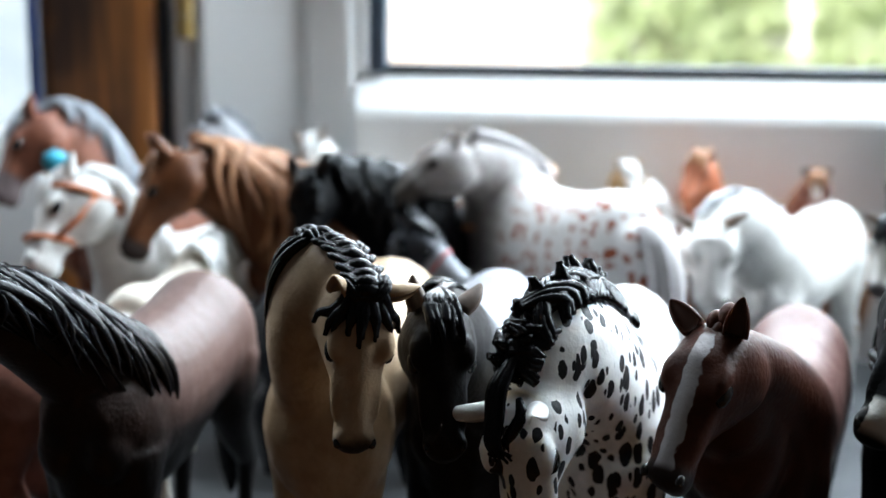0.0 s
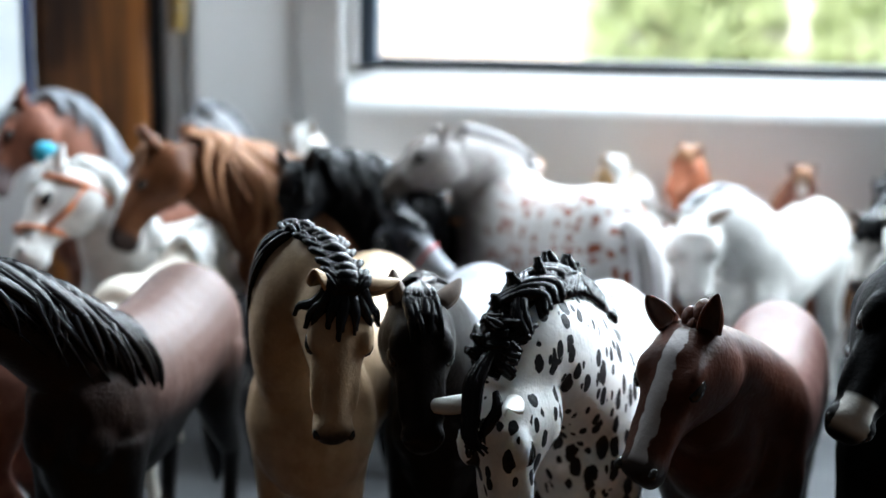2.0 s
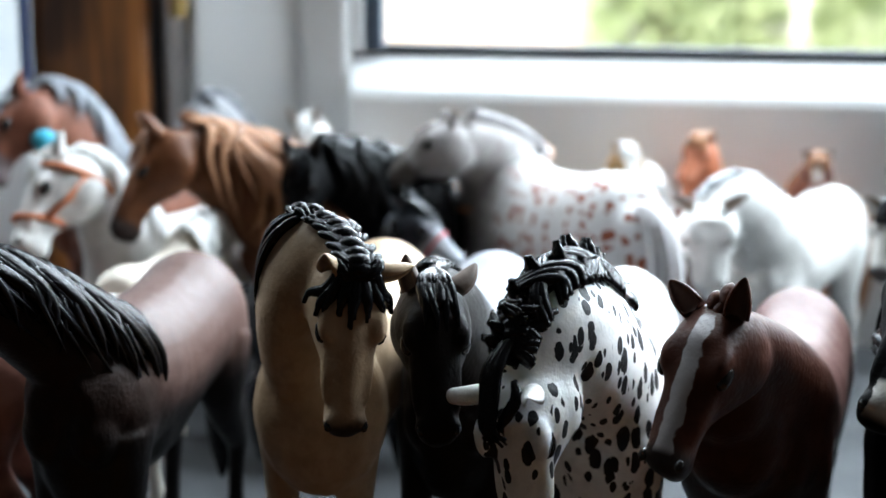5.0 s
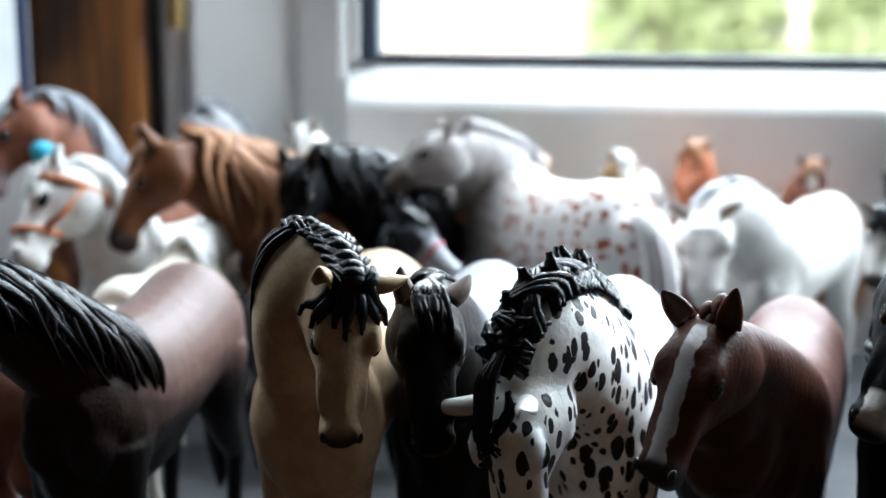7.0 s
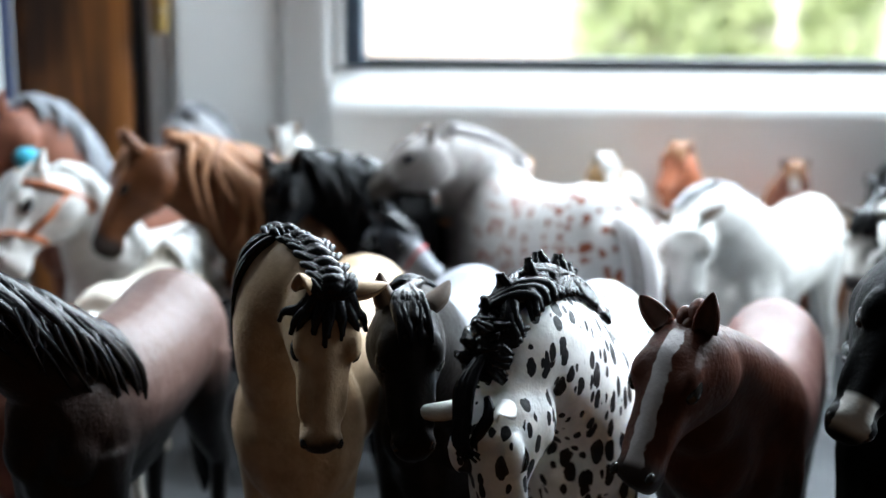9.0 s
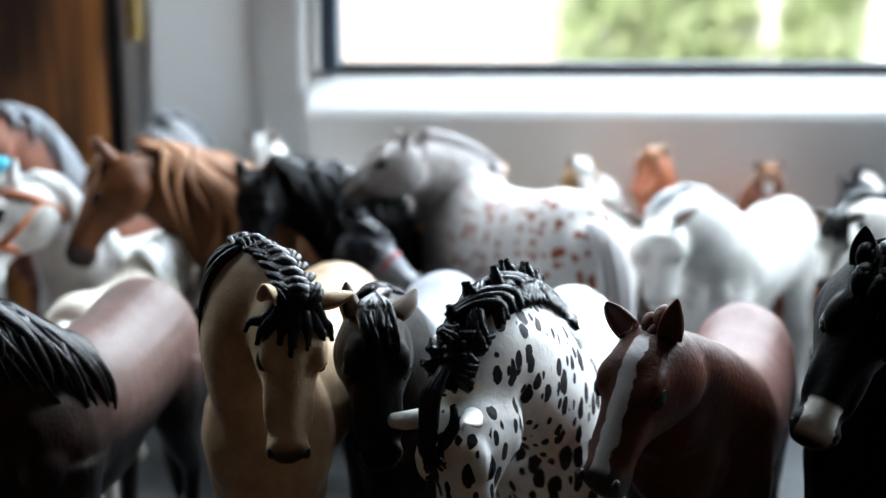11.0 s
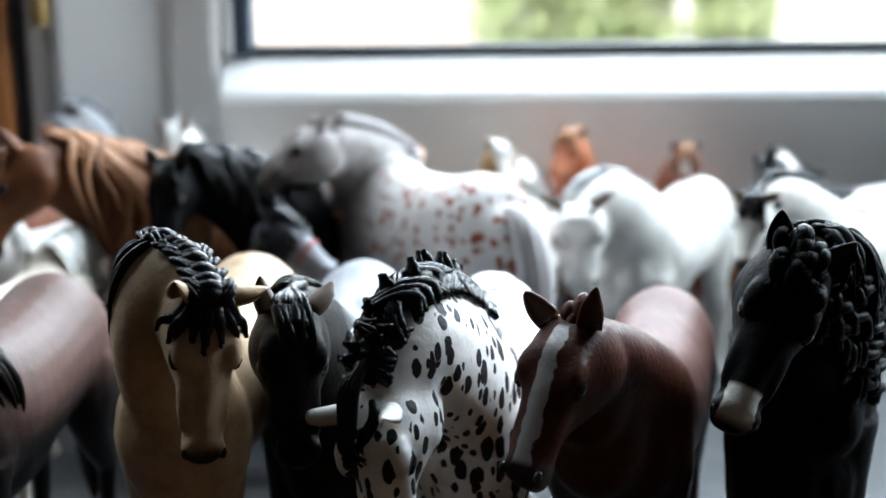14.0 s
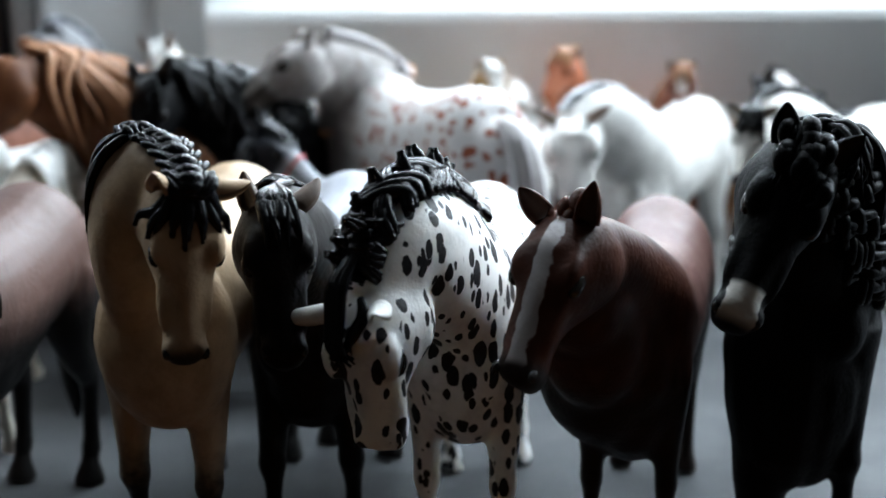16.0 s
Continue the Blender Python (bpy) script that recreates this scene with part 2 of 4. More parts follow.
splayed(bm_object("outer_frame", box(-0.1405, -0.0915, 0.5745, 0.62, 0.0, 1.02, 0.003), M_WHITE_PLASTIC, win))
M_BRASS = plain("brass", (0.55, 0.40, 0.16), (0.65, 0.48, 0.22), 80, 0.35, 500, 0.00005, 0.2, 1.0)
hinge = bmesh.new()
for z0, z1, r in ((0.140, 0.1495, 0.0042), (0.1500, 0.1595, 0.0042), (0.1598, 0.1625, 0.0030)):
    bmesh.ops.create_cone(hinge, cap_ends=True, segments=20, radius1=r, radius2=r, depth=z1 - z0, matrix=Matrix.Translation((-0.1450, 0.5785, (z0 + z1) / 2)))
splayed(part("hinge", hinge, M_BRASS, win, "small brass hinge"))
bm_object("sash_stile", box(-0.0930, -0.0700, 0.572, 0.64, 0.0, 1.0, 0.0035), M_WHITE_PLASTIC, win)
bm_object("sash_stile", box(1.36, 1.50, 0.572, 0.64, 0.0, 1.0, 0.0035), M_WHITE_PLASTIC, win)
bm_object("sash_rail", profile_x([(0.564, 0.0), (0.563, 0.106), (0.5645, 0.110), (0.567, 0.1125), (0.579, 0.1235), (0.581, 0.1245), (0.64, 0.1245), (0.64, 0.0)], -0.0695, 1.3595), M_WHITE_PLASTIC, win)
bm_object("sash_rail", box(-0.0695, 1.3595, 0.572, 0.64, 0.93, 1.0, 0.003), M_WHITE_PLASTIC, win)
bm_object("glazing_bead", box(-0.0695, -0.0650, 0.5745, 0.60, 0.1250, 0.929, 0.0015), M_WHITE_PLASTIC, win)
bm_object("glazing_seal", box(-0.0645, -0.0565, 0.577, 0.60, 0.1250, 0.929, 0.001), M_SEAL, win)
bm_object("glazing_seal", box(-0.0560, 1.3595, 0.579, 0.60, 0.1250, 0.1290, 0.001), M_GASKET_SHADE, win)


def glass_material():
    m, n, l, p = material("window_glass")
    p.inputs["Base Color"].default_value = (0.97, 0.985, 0.98, 1)
    p.inputs["Roughness"].default_value = 0.0
    p.inputs["Transmission Weight"].default_value = 1.0
    p.inputs["IOR"].default_value = 1.45
    return m


pane = bm_object("pane", box(-0.0585, 1.3595, 0.588, 0.592, 0.1295, 0.929), glass_material(), win)
pane.visible_shadow = False
pane = splayed(bm_object("pane", box(-0.48, -0.2115, 0.598, 0.602, 0.1, 1.02), pane.data.materials[0], win2))
pane.visible_shadow = False

# ---- outside ----
M_RENDER = plain("pale_house_render", (0.78, 0.74, 0.70), (0.84, 0.80, 0.77), 2, 0.9, 40, 0.002)
M_BLUEISH = plain("pale_blue_render", (0.20, 0.235, 0.29), (0.25, 0.285, 0.34), 2, 0.9, 40, 0.002)
M_PINK = plain("pink_brick_render", (0.74, 0.56, 0.49), (0.80, 0.64, 0.57), 6, 0.9, 40, 0.002)
M_LEAF = plain("leaf_green", (0.33, 0.41, 0.19), (0.50, 0.56, 0.33), 3, 0.5, 60, 0.001)
M_GRASS = plain("lawn", (0.12, 0.19, 0.05), (0.2, 0.26, 0.09), 1.5, 0.8, 20, 0.01)
M_BARK = plain("bark", (0.10, 0.07, 0.05), (0.16, 0.12, 0.08), 8, 0.9, 40, 0.01)
tagged(bm_object("ground", box(-400, 400, 0.9, 900, -1.4, -1.3), M_GRASS), "bright lawn outside the window", "ground", kind="structure")


def house(name, x0, x1, y, top, mat, label):
    h = bpy.data.objects.new(name, None)
    scene.collection.objects.link(h)
    h.location = ((x0 + x1) / 2, y, -1.3)
    w = (x1 - x0) / 2
    bm_object("wall", box(-w, w, 0, 5, 0, top, 0.02), mat, h)
    bm_object("roof", profile_x([(-0.4, top), (2.5, top + 2.2), (5.4, top), (5.4, top - 0.12), (2.5, top + 2.0), (-0.4, top - 0.12)], -w - 0.3, w + 0.3), M_PINK, h)
    for k in range(4):
        x = -w * 0.75 + 0.5 * w * k
        f = bm_object("window", box(x - 0.45, x + 0.45, -0.05, 0.03, 2.15, 2.95, 0.02), M_WHITE_PLASTIC, h)
        bm_object("window_pane", box(x - 0.38, x + 0.38, -0.06, -0.052, 2.22, 2.88), M_SEAL, f)
    tagged(h, label, "house")


house("neighbour_house", -3.2, 0.62, 11.5, 3.4, M_PINK, "pale pink neighbouring house seen through the glass")
house("neighbour_house", -9.0, -3.4, 12.5, 3.6, M_BLUEISH, "pale blue neighbouring house seen through the side window")
house("neighbour_house", 0.8, 12.0, 17.0, 4.2, M_RENDER, "white rendered house behind the garden shrubs")


def shrub(x, y, r, h, seed):
    rng = random.Random(seed)
    root = bpy.data.objects.new("shrub", None)
    scene.collection.objects.link(root)
    root.location = (x, y, -1.3)
    bm = bmesh.new()
    bmesh.ops.create_cone(bm, cap_ends=True, segments=8, radius1=0.08, radius2=0.03, depth=h * 0.7, matrix=Matrix.Translation((0, 0, h * 0.35)))
    for k in range(6):
        a = k * 1.05
        bmesh.ops.create_cone(bm, cap_ends=True, segments=6, radius1=0.03, radius2=0.01, depth=h * 0.5,
                              matrix=Matrix.Translation((math.cos(a) * r * 0.3, math.sin(a) * r * 0.3, h * 0.55)) @ Euler((0.5 * math.sin(a), 0.5 * math.cos(a), 0)).to_matrix().to_4x4())
    bm_object("trunk", bm, M_BARK, root)
    verts, faces = [], []
    for k in range(2600):
        d = Vector((rng.gauss(0, 1), rng.gauss(0, 1), rng.gauss(0, 1))).normalized() * rng.uniform(0.45, 1.0)
        c = Vector((d.x * r, d.y * r, h * 0.5 + d.z * h * 0.5))
        q = Euler((rng.uniform(0, 6), rng.uniform(0, 6), rng.uniform(0, 6))).to_matrix()
        s = rng.uniform(0.035, 0.075)
        i = len(verts)
        for px, py, pz in ((-1, 0, 0), (0, -0.45, 0.1), (1, 0, 0), (0, 0.45, 0.1)):
            verts.append(c + q @ Vector((px * s, py * s, pz * s)))
        faces.append((i, i + 1, i + 2, i + 3))
    mesh_object("crown", verts, faces, [M_LEAF], parent=root)
    tagged(root, "bright green leafy garden shrub outside the window", "shrub", "garden shrubs")


shrub(0.98, 9.0, 0.55, 2.2, 1)
shrub(1.60, 9.4, 0.42, 2.0, 2)
shrub(2.35, 9.2, 0.34, 2.3, 3)


# ---- toy horses ----
def V(*a):
    return np.array(a, float)


def unit(v):
    return v / (np.linalg.norm(v) + 1e-12)


def catmull(rows, steps):
    """Rows of numbers, smoothly interpolated."""
    p = np.array(rows, float)
    p = np.vstack([2 * p[0] - p[1], p, 2 * p[-1] - p[-2]])
    out = []
    for i in range(1, len(p) - 2):
        for k in range(steps):
            t = k / steps
            a, b, c, d = p[i - 1], p[i], p[i + 1], p[i + 2]
            out.append(0.5 * (2 * b + (c - a) * t + (2 * a - 5 * b + 4 * c - d) * t * t + (3 * b - a - 3 * c + d) * t ** 3))
    out.append(p[-2])
    return np.array(out)


class Sculpt:
    """Collects body volumes, which are fused, and crisp details, which are kept."""

    def __init__(self):
        self.v, self.f = [], []
        self.dv, self.df, self.dm = [], [], []
        self.dn = 0
        self.n = 0

    def loft(self, rings, mat=None):
        rings = [np.asarray(r) for r in rings]
        k, m = len(rings[0]), len(rings)
        base = self.n if mat is None else self.dn
        verts = np.vstack(rings + [rings[0].mean(0)[None], rings[-1].mean(0)[None]])
        faces = []
        for i in range(m - 1):
            for j in range(k):
                j2 = (j + 1) % k
                faces.append((base + i * k + j, base + i * k + j2, base + (i + 1) * k + j2, base + (i + 1) * k + j))
        for j in range(k):
            j2 = (j + 1) % k
            faces.append((base + m * k, base + j2, base + j))
            faces.append((base + m * k + 1, base + (m - 1) * k + j, base + (m - 1) * k + j2))
        if mat is None:
            self.v.append(verts), self.f.extend(faces)
            self.n += len(verts)
        else:
            self.dv.append(verts), self.df.extend(faces), self.dm.extend([mat] * len(faces))
            self.dn += len(verts)

    def tube(self, centres, ups, hw, hh, seg=20, mat=None):
        rings = []
        c = np.asarray(centres)
        for i in range(len(c)):
            t = unit(c[min(i + 1, len(c) - 1)] - c[max(i - 1, 0)])
            up = unit(ups[i] - np.dot(ups[i], t) * t)
            lat = np.cross(t, up)
            a = np.linspace(0, 2 * np.pi, seg, endpoint=False)
            rings.append(c[i] + np.outer(np.sin(a) * hw[i], lat) + np.outer(np.cos(a) * hh[i], up))
        self.loft(rings, mat)

    def ball(self, c, r, axes=None, mat=None, seg=14):
        r = V(r, r, r) if np.isscalar(r) else V(*r)
        ax = np.eye(3) if axes is None else np.array(axes)
        rings = []
        for th in np.linspace(0.12, np.pi - 0.12, 9):
            a = np.linspace(0, 2 * np.pi, seg, endpoint=False)
            loc = np.stack([np.sin(th) * np.cos(a) * r[0], np.sin(th) * np.sin(a) * r[1], np.full(seg, np.cos(th) * r[2])], 1)
            rings.append(c + loc @ ax)
        self.loft(rings, mat)

    def strand(self, pts, r, mat, up, flat=0.7, seg=7, tip=0.06):
        """A tapered lock of hair through the points."""
        p = catmull(pts, 4)
        k = len(p)
        s = np.linspace(0, 1, k)
        w = r * np.minimum(1.0, 0.55 + 2.2 * s) * np.clip(1.02 - s ** 3.0, tip, 1)
        self.tube(p, [up] * k, w, w * flat, seg, mat)

    def ear(self, base, way, face, length, width, mat_out, mat_in):
        """A cupped leaf-shaped ear that opens towards face."""
        way = unit(way)
        face = unit(face - np.dot(face, way) * way)
        lat = np.cross(way, face)
        outer, inner = [], []
        for s in 1 - (1 - np.linspace(0, 1, 11)) ** 1.5:
            w = width * (0.88 + 0.3 * s - 0.8 * s * s) * math.sqrt(max(0.0, 1 - s ** 3.2)) + 0.012
            c = base + way * length * s + face * length * 0.10 * math.sin(s * 2.6)
            a = np.linspace(-2.15, 2.15, 9)
            o = c + np.outer(np.sin(a) * w, lat) - np.outer(np.cos(a) * w * 0.95, face)
            dep = 0.55 if s < 0.93 else 0.9
            b = a[::-1] * 0.93
            i = c + np.outer(np.sin(b) * w * 0.78, lat) - np.outer(np.cos(b) * w * dep, face)
            outer.append(np.vstack([o, i]))
        n0 = len(self.dm)
        self.loft(outer, mat_out)
        m = 18
        for r in range(10):
            for j in range(9, 17):
                self.dm[n0 + r * m + j] = mat_in


def figurine(name, label, spot, heading, poll, muzzle, mats, s=1.0, lean=None, face=None, mane="side", voxel=0.0011, side=1, seed=1,
             ears=(0.75, 0.25, 0.35), ears_b=None, ear_face=None, ear_face_b=None, ear_mat=0, fl_side=0.0, fl_len=1.0, fl_r=1.0, fl_even=False, ear_len=1.0, neck_w=1.0, forelock=8, strands=34, mane_len=1.0, hair_r=1.0, mane_out=1.03, fan=1.7, head_w=1.0, crest=1.0, deep=0.0, stance=0.0, chest=(), sweep=1.0, roach=1.0, tousle=0.05, ease=18, extras=None, group="toy horses"):
    """A standing toy horse, one mesh. spot: the middle of its body on the sill; heading in degrees; poll and muzzle in the room.
    lean: how far the middle of the neck bulges (x, y, z, in local units). mats: coat, hair, ear lining, eye."""
    rng = random.Random(seed)
    u = 0.01 * s
    place = pose(spot[0], spot[1], 0, 0, 0, heading)
    inv = place.inverted()
    P = np.array(inv @ Vector(poll)) / u
    Q = np.array(inv @ Vector(muzzle)) / u
    S = Sculpt()
    ey, ez = V(0, 1, 0), V(0, 0, 1)
    # trunk
    tr = catmull([(-5.2, 7.3, 0.5, 0.7), (-4.8, 7.1, 1.1, 1.3), (-3.8, 6.95, 1.55, 1.85), (-2.2, 6.7, 1.58, 1.82), (-0.5, 6.45, 1.62, 1.9),
                  (1.2, 6.45, 1.58, 2.0), (2.5, 6.6, 1.45, 2.1), (3.5, 6.5, 1.25, 1.75), (4.2, 6.4, 0.85, 1.1)], 4)
    S.tube([V(r[0], 0, r[1]) for r in tr], [ez] * len(tr), tr[:, 2], tr[:, 3], 24)
    if deep:
        S.ball(V(2.7, 0, 5.9 - deep * 0.5), (1.55, 1.3, 1.6 + deep * 0.5))
        S.ball(V(0.4, 0, 6.1 - deep * 0.35), (2.9, 1.4, 1.8 + deep * 0.3))
    for sg in (1, -1):
        S.ball(V(2.5, 0.75 * sg, 6.3), (1.3, 0.75, 1.7))
        S.ball(V(3.75, 0.55 * sg, 6.0), (0.65, 0.6, 0.85))
        S.ball(V(-3.5, 0.75 * sg, 6.6), (1.55, 0.85, 1.6))
        st = stance * sg
        fl = catmull([(2.8, 0.85, 5.8, 0.7, 1.0), (2.9 + st * 0.3, 0.92, 4.4, 0.48, 0.62), (3.0 + st * 0.5, 0.95, 3.1, 0.34, 0.38), (3.06 + st * 0.6, 0.95, 2.7, 0.37, 0.4), (2.98 + st * 0.7, 0.95, 2.2, 0.25, 0.27),
                      (2.95 + st * 0.9, 0.95, 1.35, 0.22, 0.25), (2.98 + st, 0.95, 1.02, 0.29, 0.32), (3.13 + st, 0.95, 0.72, 0.25, 0.26), (3.2 + st, 0.95, 0.45, 0.34, 0.36), (3.28 + st, 0.95, 0.0, 0.45, 0.5)], 3)
        S.tube([V(r[0], r[1] * sg, r[2]) for r in fl], [V(1, 0, 0)] * len(fl), fl[:, 3], fl[:, 4], 14)
        hl = catmull([(-3.6, 0.8, 6.4, 0.9, 1.3), (-3.4, 0.92, 5.1, 0.7, 1.0), (-3.6, 0.98, 4.1, 0.45, 0.62), (-4.2 - st * 0.4, 1.0, 3.2, 0.33, 0.45), (-4.35 - st * 0.6, 1.0, 2.7, 0.28, 0.34),
                      (-4.2 - st * 0.8, 1.0, 1.4, 0.24, 0.27), (-4.12 - st, 1.0, 1.02, 0.3, 0.33), (-3.98 - st, 1.0, 0.72, 0.25, 0.27), (-3.9 - st, 1.0, 0.45, 0.35, 0.36), (-3.8 - st, 1.0, 0.0, 0.46, 0.5)], 3)
        S.tube([V(r[0], r[1] * sg, r[2]) for r in hl], [V(1, 0, 0)] * len(hl), hl[:, 3], hl[:, 4], 14)
    for x, y, z, r0, r1, r2 in chest:
        S.ball(V(x, y, z), (r0, r1, r2))
    # head frame
    L = np.linalg.norm(Q - P)
    d = (Q - P) / L
    want = V(1, 0, 0.7) if face is None else np.array(inv.to_3x3() @ Vector(face))
    up = unit(want - np.dot(want, d) * d)
    lat = np.cross(up, d)
    h = L / 3.6 * head_w

    def H(uu, ll, vv):
        return P + d * L * uu + lat * ll * h + up * vv * h

    hd = catmull([(-0.07, 0.42, 0.45, -0.05), (0.04, 0.62, 0.74, -0.15), (0.18, 0.70, 0.92, -0.25), (0.34, 0.66, 0.86, -0.2), (0.48, 0.54, 0.68, -0.1), (0.62, 0.40, 0.53, -0.05),
                  (0.78, 0.34, 0.44, -0.05), (0.9, 0.37, 0.40, -0.08), (0.98, 0.32, 0.31, -0.12), (1.02, 0.2, 0.2, -0.14)], 4)
    S.tube([H(r[0], 0, r[3]) for r in hd], [up] * len(hd), hd[:, 1] * h, hd[:, 2] * h, 22)
    axes = [d, lat, up]
    for sg in (1, -1):
        S.ball(H(0.2, 0.42 * sg, -0.5), (0.62 * h, 0.34 * h, 0.55 * h), axes)
        S.ball(H(0.35, 0.45 * sg, 0.40), (0.36 * h, 0.18 * h, 0.19 * h), axes)
        S.ball(H(0.93, 0.25 * sg, 0.12), (0.2 * h, 0.17 * h, 0.2 * h), axes)
        S.ball(H(0.6, 0.38 * sg, 0.1), (0.7 * h, 0.1 * h, 0.16 * h), axes)
    S.ball(H(0.9, 0, -0.42), (0.34 * h, 0.28 * h, 0.2 * h), axes)
    # neck
    N0, N0b = V(1.6, 0, 6.6), V(2.9, 0, 7.5)
    N3 = H(0.06, 0, -0.25)
    mid = (N0b + N3) / 2 + (V(0.1, 0, 0.5) if lean is None else V(*lean))
    cn = catmull([N0, N0b, mid, N3], 8)
    k = len(cn)
    q = np.linspace(0, 1, k)
    hh = crest * np.interp(q, [0, 0.33, 0.66, 1], [1.9, 1.85, 1.3, 0.82])
    hw = neck_w * np.interp(q, [0, 0.33, 0.66, 1], [1.2, 1.1, 0.78, 0.56])
    ends = unit(-d + up * 0.5)
    ref = [(1 - a) * V(-0.6, 0, 1) + a * ends for a in q]
    S.tube(cn, ref, hw, hh, 24)
    tang = [unit(cn[min(i + 1, k - 1)] - cn[max(i - 1, 0)]) for i in range(k)]
    nup = [unit(ref[i] - np.dot(ref[i], tang[i]) * tang[i]) for i in range(k)]
    nlat = [np.cross(tang[i], nup[i]) for i in range(k)]

    def skin(qq, ang, out=1.0):
        """A point on the neck: qq from withers to poll, ang from the crest down its side."""
        x = min(max(qq, 0), 1) * (k - 1)
        i = min(int(x), k - 2)
        f = x - i
        c = cn[i] * (1 - f) + cn[i + 1] * f
        w, g = hw[i] * (1 - f) + hw[i + 1] * f, hh[i] * (1 - f) + hh[i + 1] * f
        return c + unit(nlat[i] * (1 - f) + nlat[i + 1] * f) * math.sin(ang) * w * out + unit(nup[i] * (1 - f) + nup[i + 1] * f) * math.cos(ang) * g * out

    # fuse the volumes
    me = bpy.data.meshes.new("raw")
    me.from_pydata([tuple(x) for x in np.vstack(S.v) * u], [], S.f)
    raw = new("raw", me)
    rm = raw.modifiers.new("fuse", "REMESH")
    rm.mode, rm.voxel_size = "VOXEL", voxel
    sm = raw.modifiers.new("ease", "SMOOTH")
    sm.factor, sm.iterations = 0.5, 7 if voxel > 0.0009 else ease
    fused = bpy.data.meshes.new_from_object(raw.evaluated_get(bpy.context.evaluated_depsgraph_get()))
    bv = np.empty(len(fused.vertices) * 3)
    fused.vertices.foreach_get("co", bv)
    bv = bv.reshape(-1, 3)
    nv = np.empty(len(fused.vertices) * 3)
    fused.vertices.foreach_get("normal", nv)
    rise = np.array([noise.noise(Vector(x) * 75 + Vector((seed, 0, 0))) * 0.00034 + noise.noise(Vector(x) * 260) * 0.00009 for x in bv])
    bv = bv + nv.reshape(-1, 3) * rise[:, None]
    bf = [tuple(p.vertices) for p in fused.polygons]
    bpy.data.objects.remove(raw)
    # eyes, nostrils, ears
    for sg in (1, -1):
        S.ball(H(0.395, 0.50 * sg, 0.27), (0.23 * h, 0.13 * h, 0.15 * h), axes, 3, 10)
        S.ball(H(0.95, 0.31 * sg, 0.2), (0.11 * h, 0.08 * h, 0.06 * h), axes, 3, 8)
        e = ears_b if ears_b and sg < 0 else ears
        ew = -d * e[0] + up * e[1] + lat * sg * e[2]
        g = (ear_face_b or ear_face) if sg < 0 else ear_face
        ef = up + lat * sg * 0.35 if g is None else -d * g[0] + up * g[1] + lat * sg * g[2]
        S.ear(H(0.05, 0.36 * sg, 0.36), ew, ef, ear_len * 0.92 * L / 3.6, 0.30 * L / 3.6, ear_mat, 2)
    # hair
    if mane in ("side", "both", "wavy", "locks"):
        for sd in ((side,) if mane in ("side", "locks") else (1, -1)):
            for i in range(strands):
                q0 = 0.28 + 0.70 * (i + rng.random()) / strands
                a1 = rng.uniform(0.85, 1.6) * mane_len
                drift = -0.16 * mane_len * sweep * rng.uniform(0.2, 1.6)
                lift = mane_out + tousle * rng.random()
                wav = rng.uniform(-1, 1) * {"wavy": 0.12, "locks": 0.05}.get(mane, 0.018)
                pts = [skin(q0 + drift * t * t + wav * math.sin(t * 7), sd * (-0.12 + (a1 + 0.12) * t), lift + 0.10 * math.sin(t * 3.0) + 0.04 * rng.random()) for t in (0, 0.2, 0.4, 0.6, 0.8, 1.0)]
                S.strand(pts, rng.uniform(0.11, 0.22) * hair_r, 1, nup[k // 2] + nlat[k // 2] * sd, 0.65)
    if mane == "roach":
        kk = [skin(t, 0, 1.0) for t in np.linspace(0.3, 1.0, 14)]
        S.tube(kk, [nup[k // 2]] * 14, np.linspace(0.25, 0.22, 14) * roach, np.linspace(0.2, 0.45, 14) * roach, 10, 1)
    if mane == "braid":
        for i in range(11):
            t = 0.36 + 0.62 * i / 10
            c = skin(t, 0.05 * (-1) ** i, 1.05)
            for j in range(5):
                a = (j - 2) * 0.16
                p0, p1, p2 = skin(t - 0.035, side * (a - 0.12), 1.04), skin(t, side * a, 1.15), skin(t + 0.045, side * (a + 0.14), 1.05)
                S.strand([p0, (p0 + p1) / 2 + (p1 - c) * 0.2, p1, p2], 0.10, 1, nup[k // 2], 0.8)
            S.ball(c, (0.2, 0.26, 0.2), None, 1, 8)
        for i in range(26):
            q0 = 0.40 + 0.40 * (i + rng.random()) / 26
            a1 = rng.uniform(1.4, 2.1)
            pts = [skin(q0 - 0.20 * t * t, side * (0.30 + (a1 - 0.35) * t), 1.02 + 0.05 * math.sin(3 * t)) for t in (0, 0.25, 0.5, 0.75, 1)]
            S.strand(pts, rng.uniform(0.11, 0.17), 1, nup[k // 2] + nlat[k // 2] * side, 0.6)
    if mane == "spiky":
        for i in range(34):
            q0 = 0.44 + 0.54 * (i + rng.random()) / 34
            full = 1.06 + 0.30 * max(0.0, q0 - 0.5)
            sd = side if rng.random() < 0.45 else -side
            a1 = rng.uniform(0.2, 0.6) if sd == side else rng.uniform(0.4, 1.05)
            drift = rng.uniform(-0.20, 0.12)
            wave = rng.uniform(-0.04, 0.04)
            lift = rng.uniform(0.02, 0.36)
            for j in range(3):
                o = (j - 1) * 0.014 + rng.uniform(-0.004, 0.004)
                pts = [skin(q0 + o * (1 - 0.6 * t) + drift * t + wave * math.sin(6 * t), sd * (-0.75 + (a1 + 0.75) * t), full + 0.10 * math.sin(3.1 * t) + lift * t * t) for t in (0, 0.25, 0.5, 0.75, 1)]
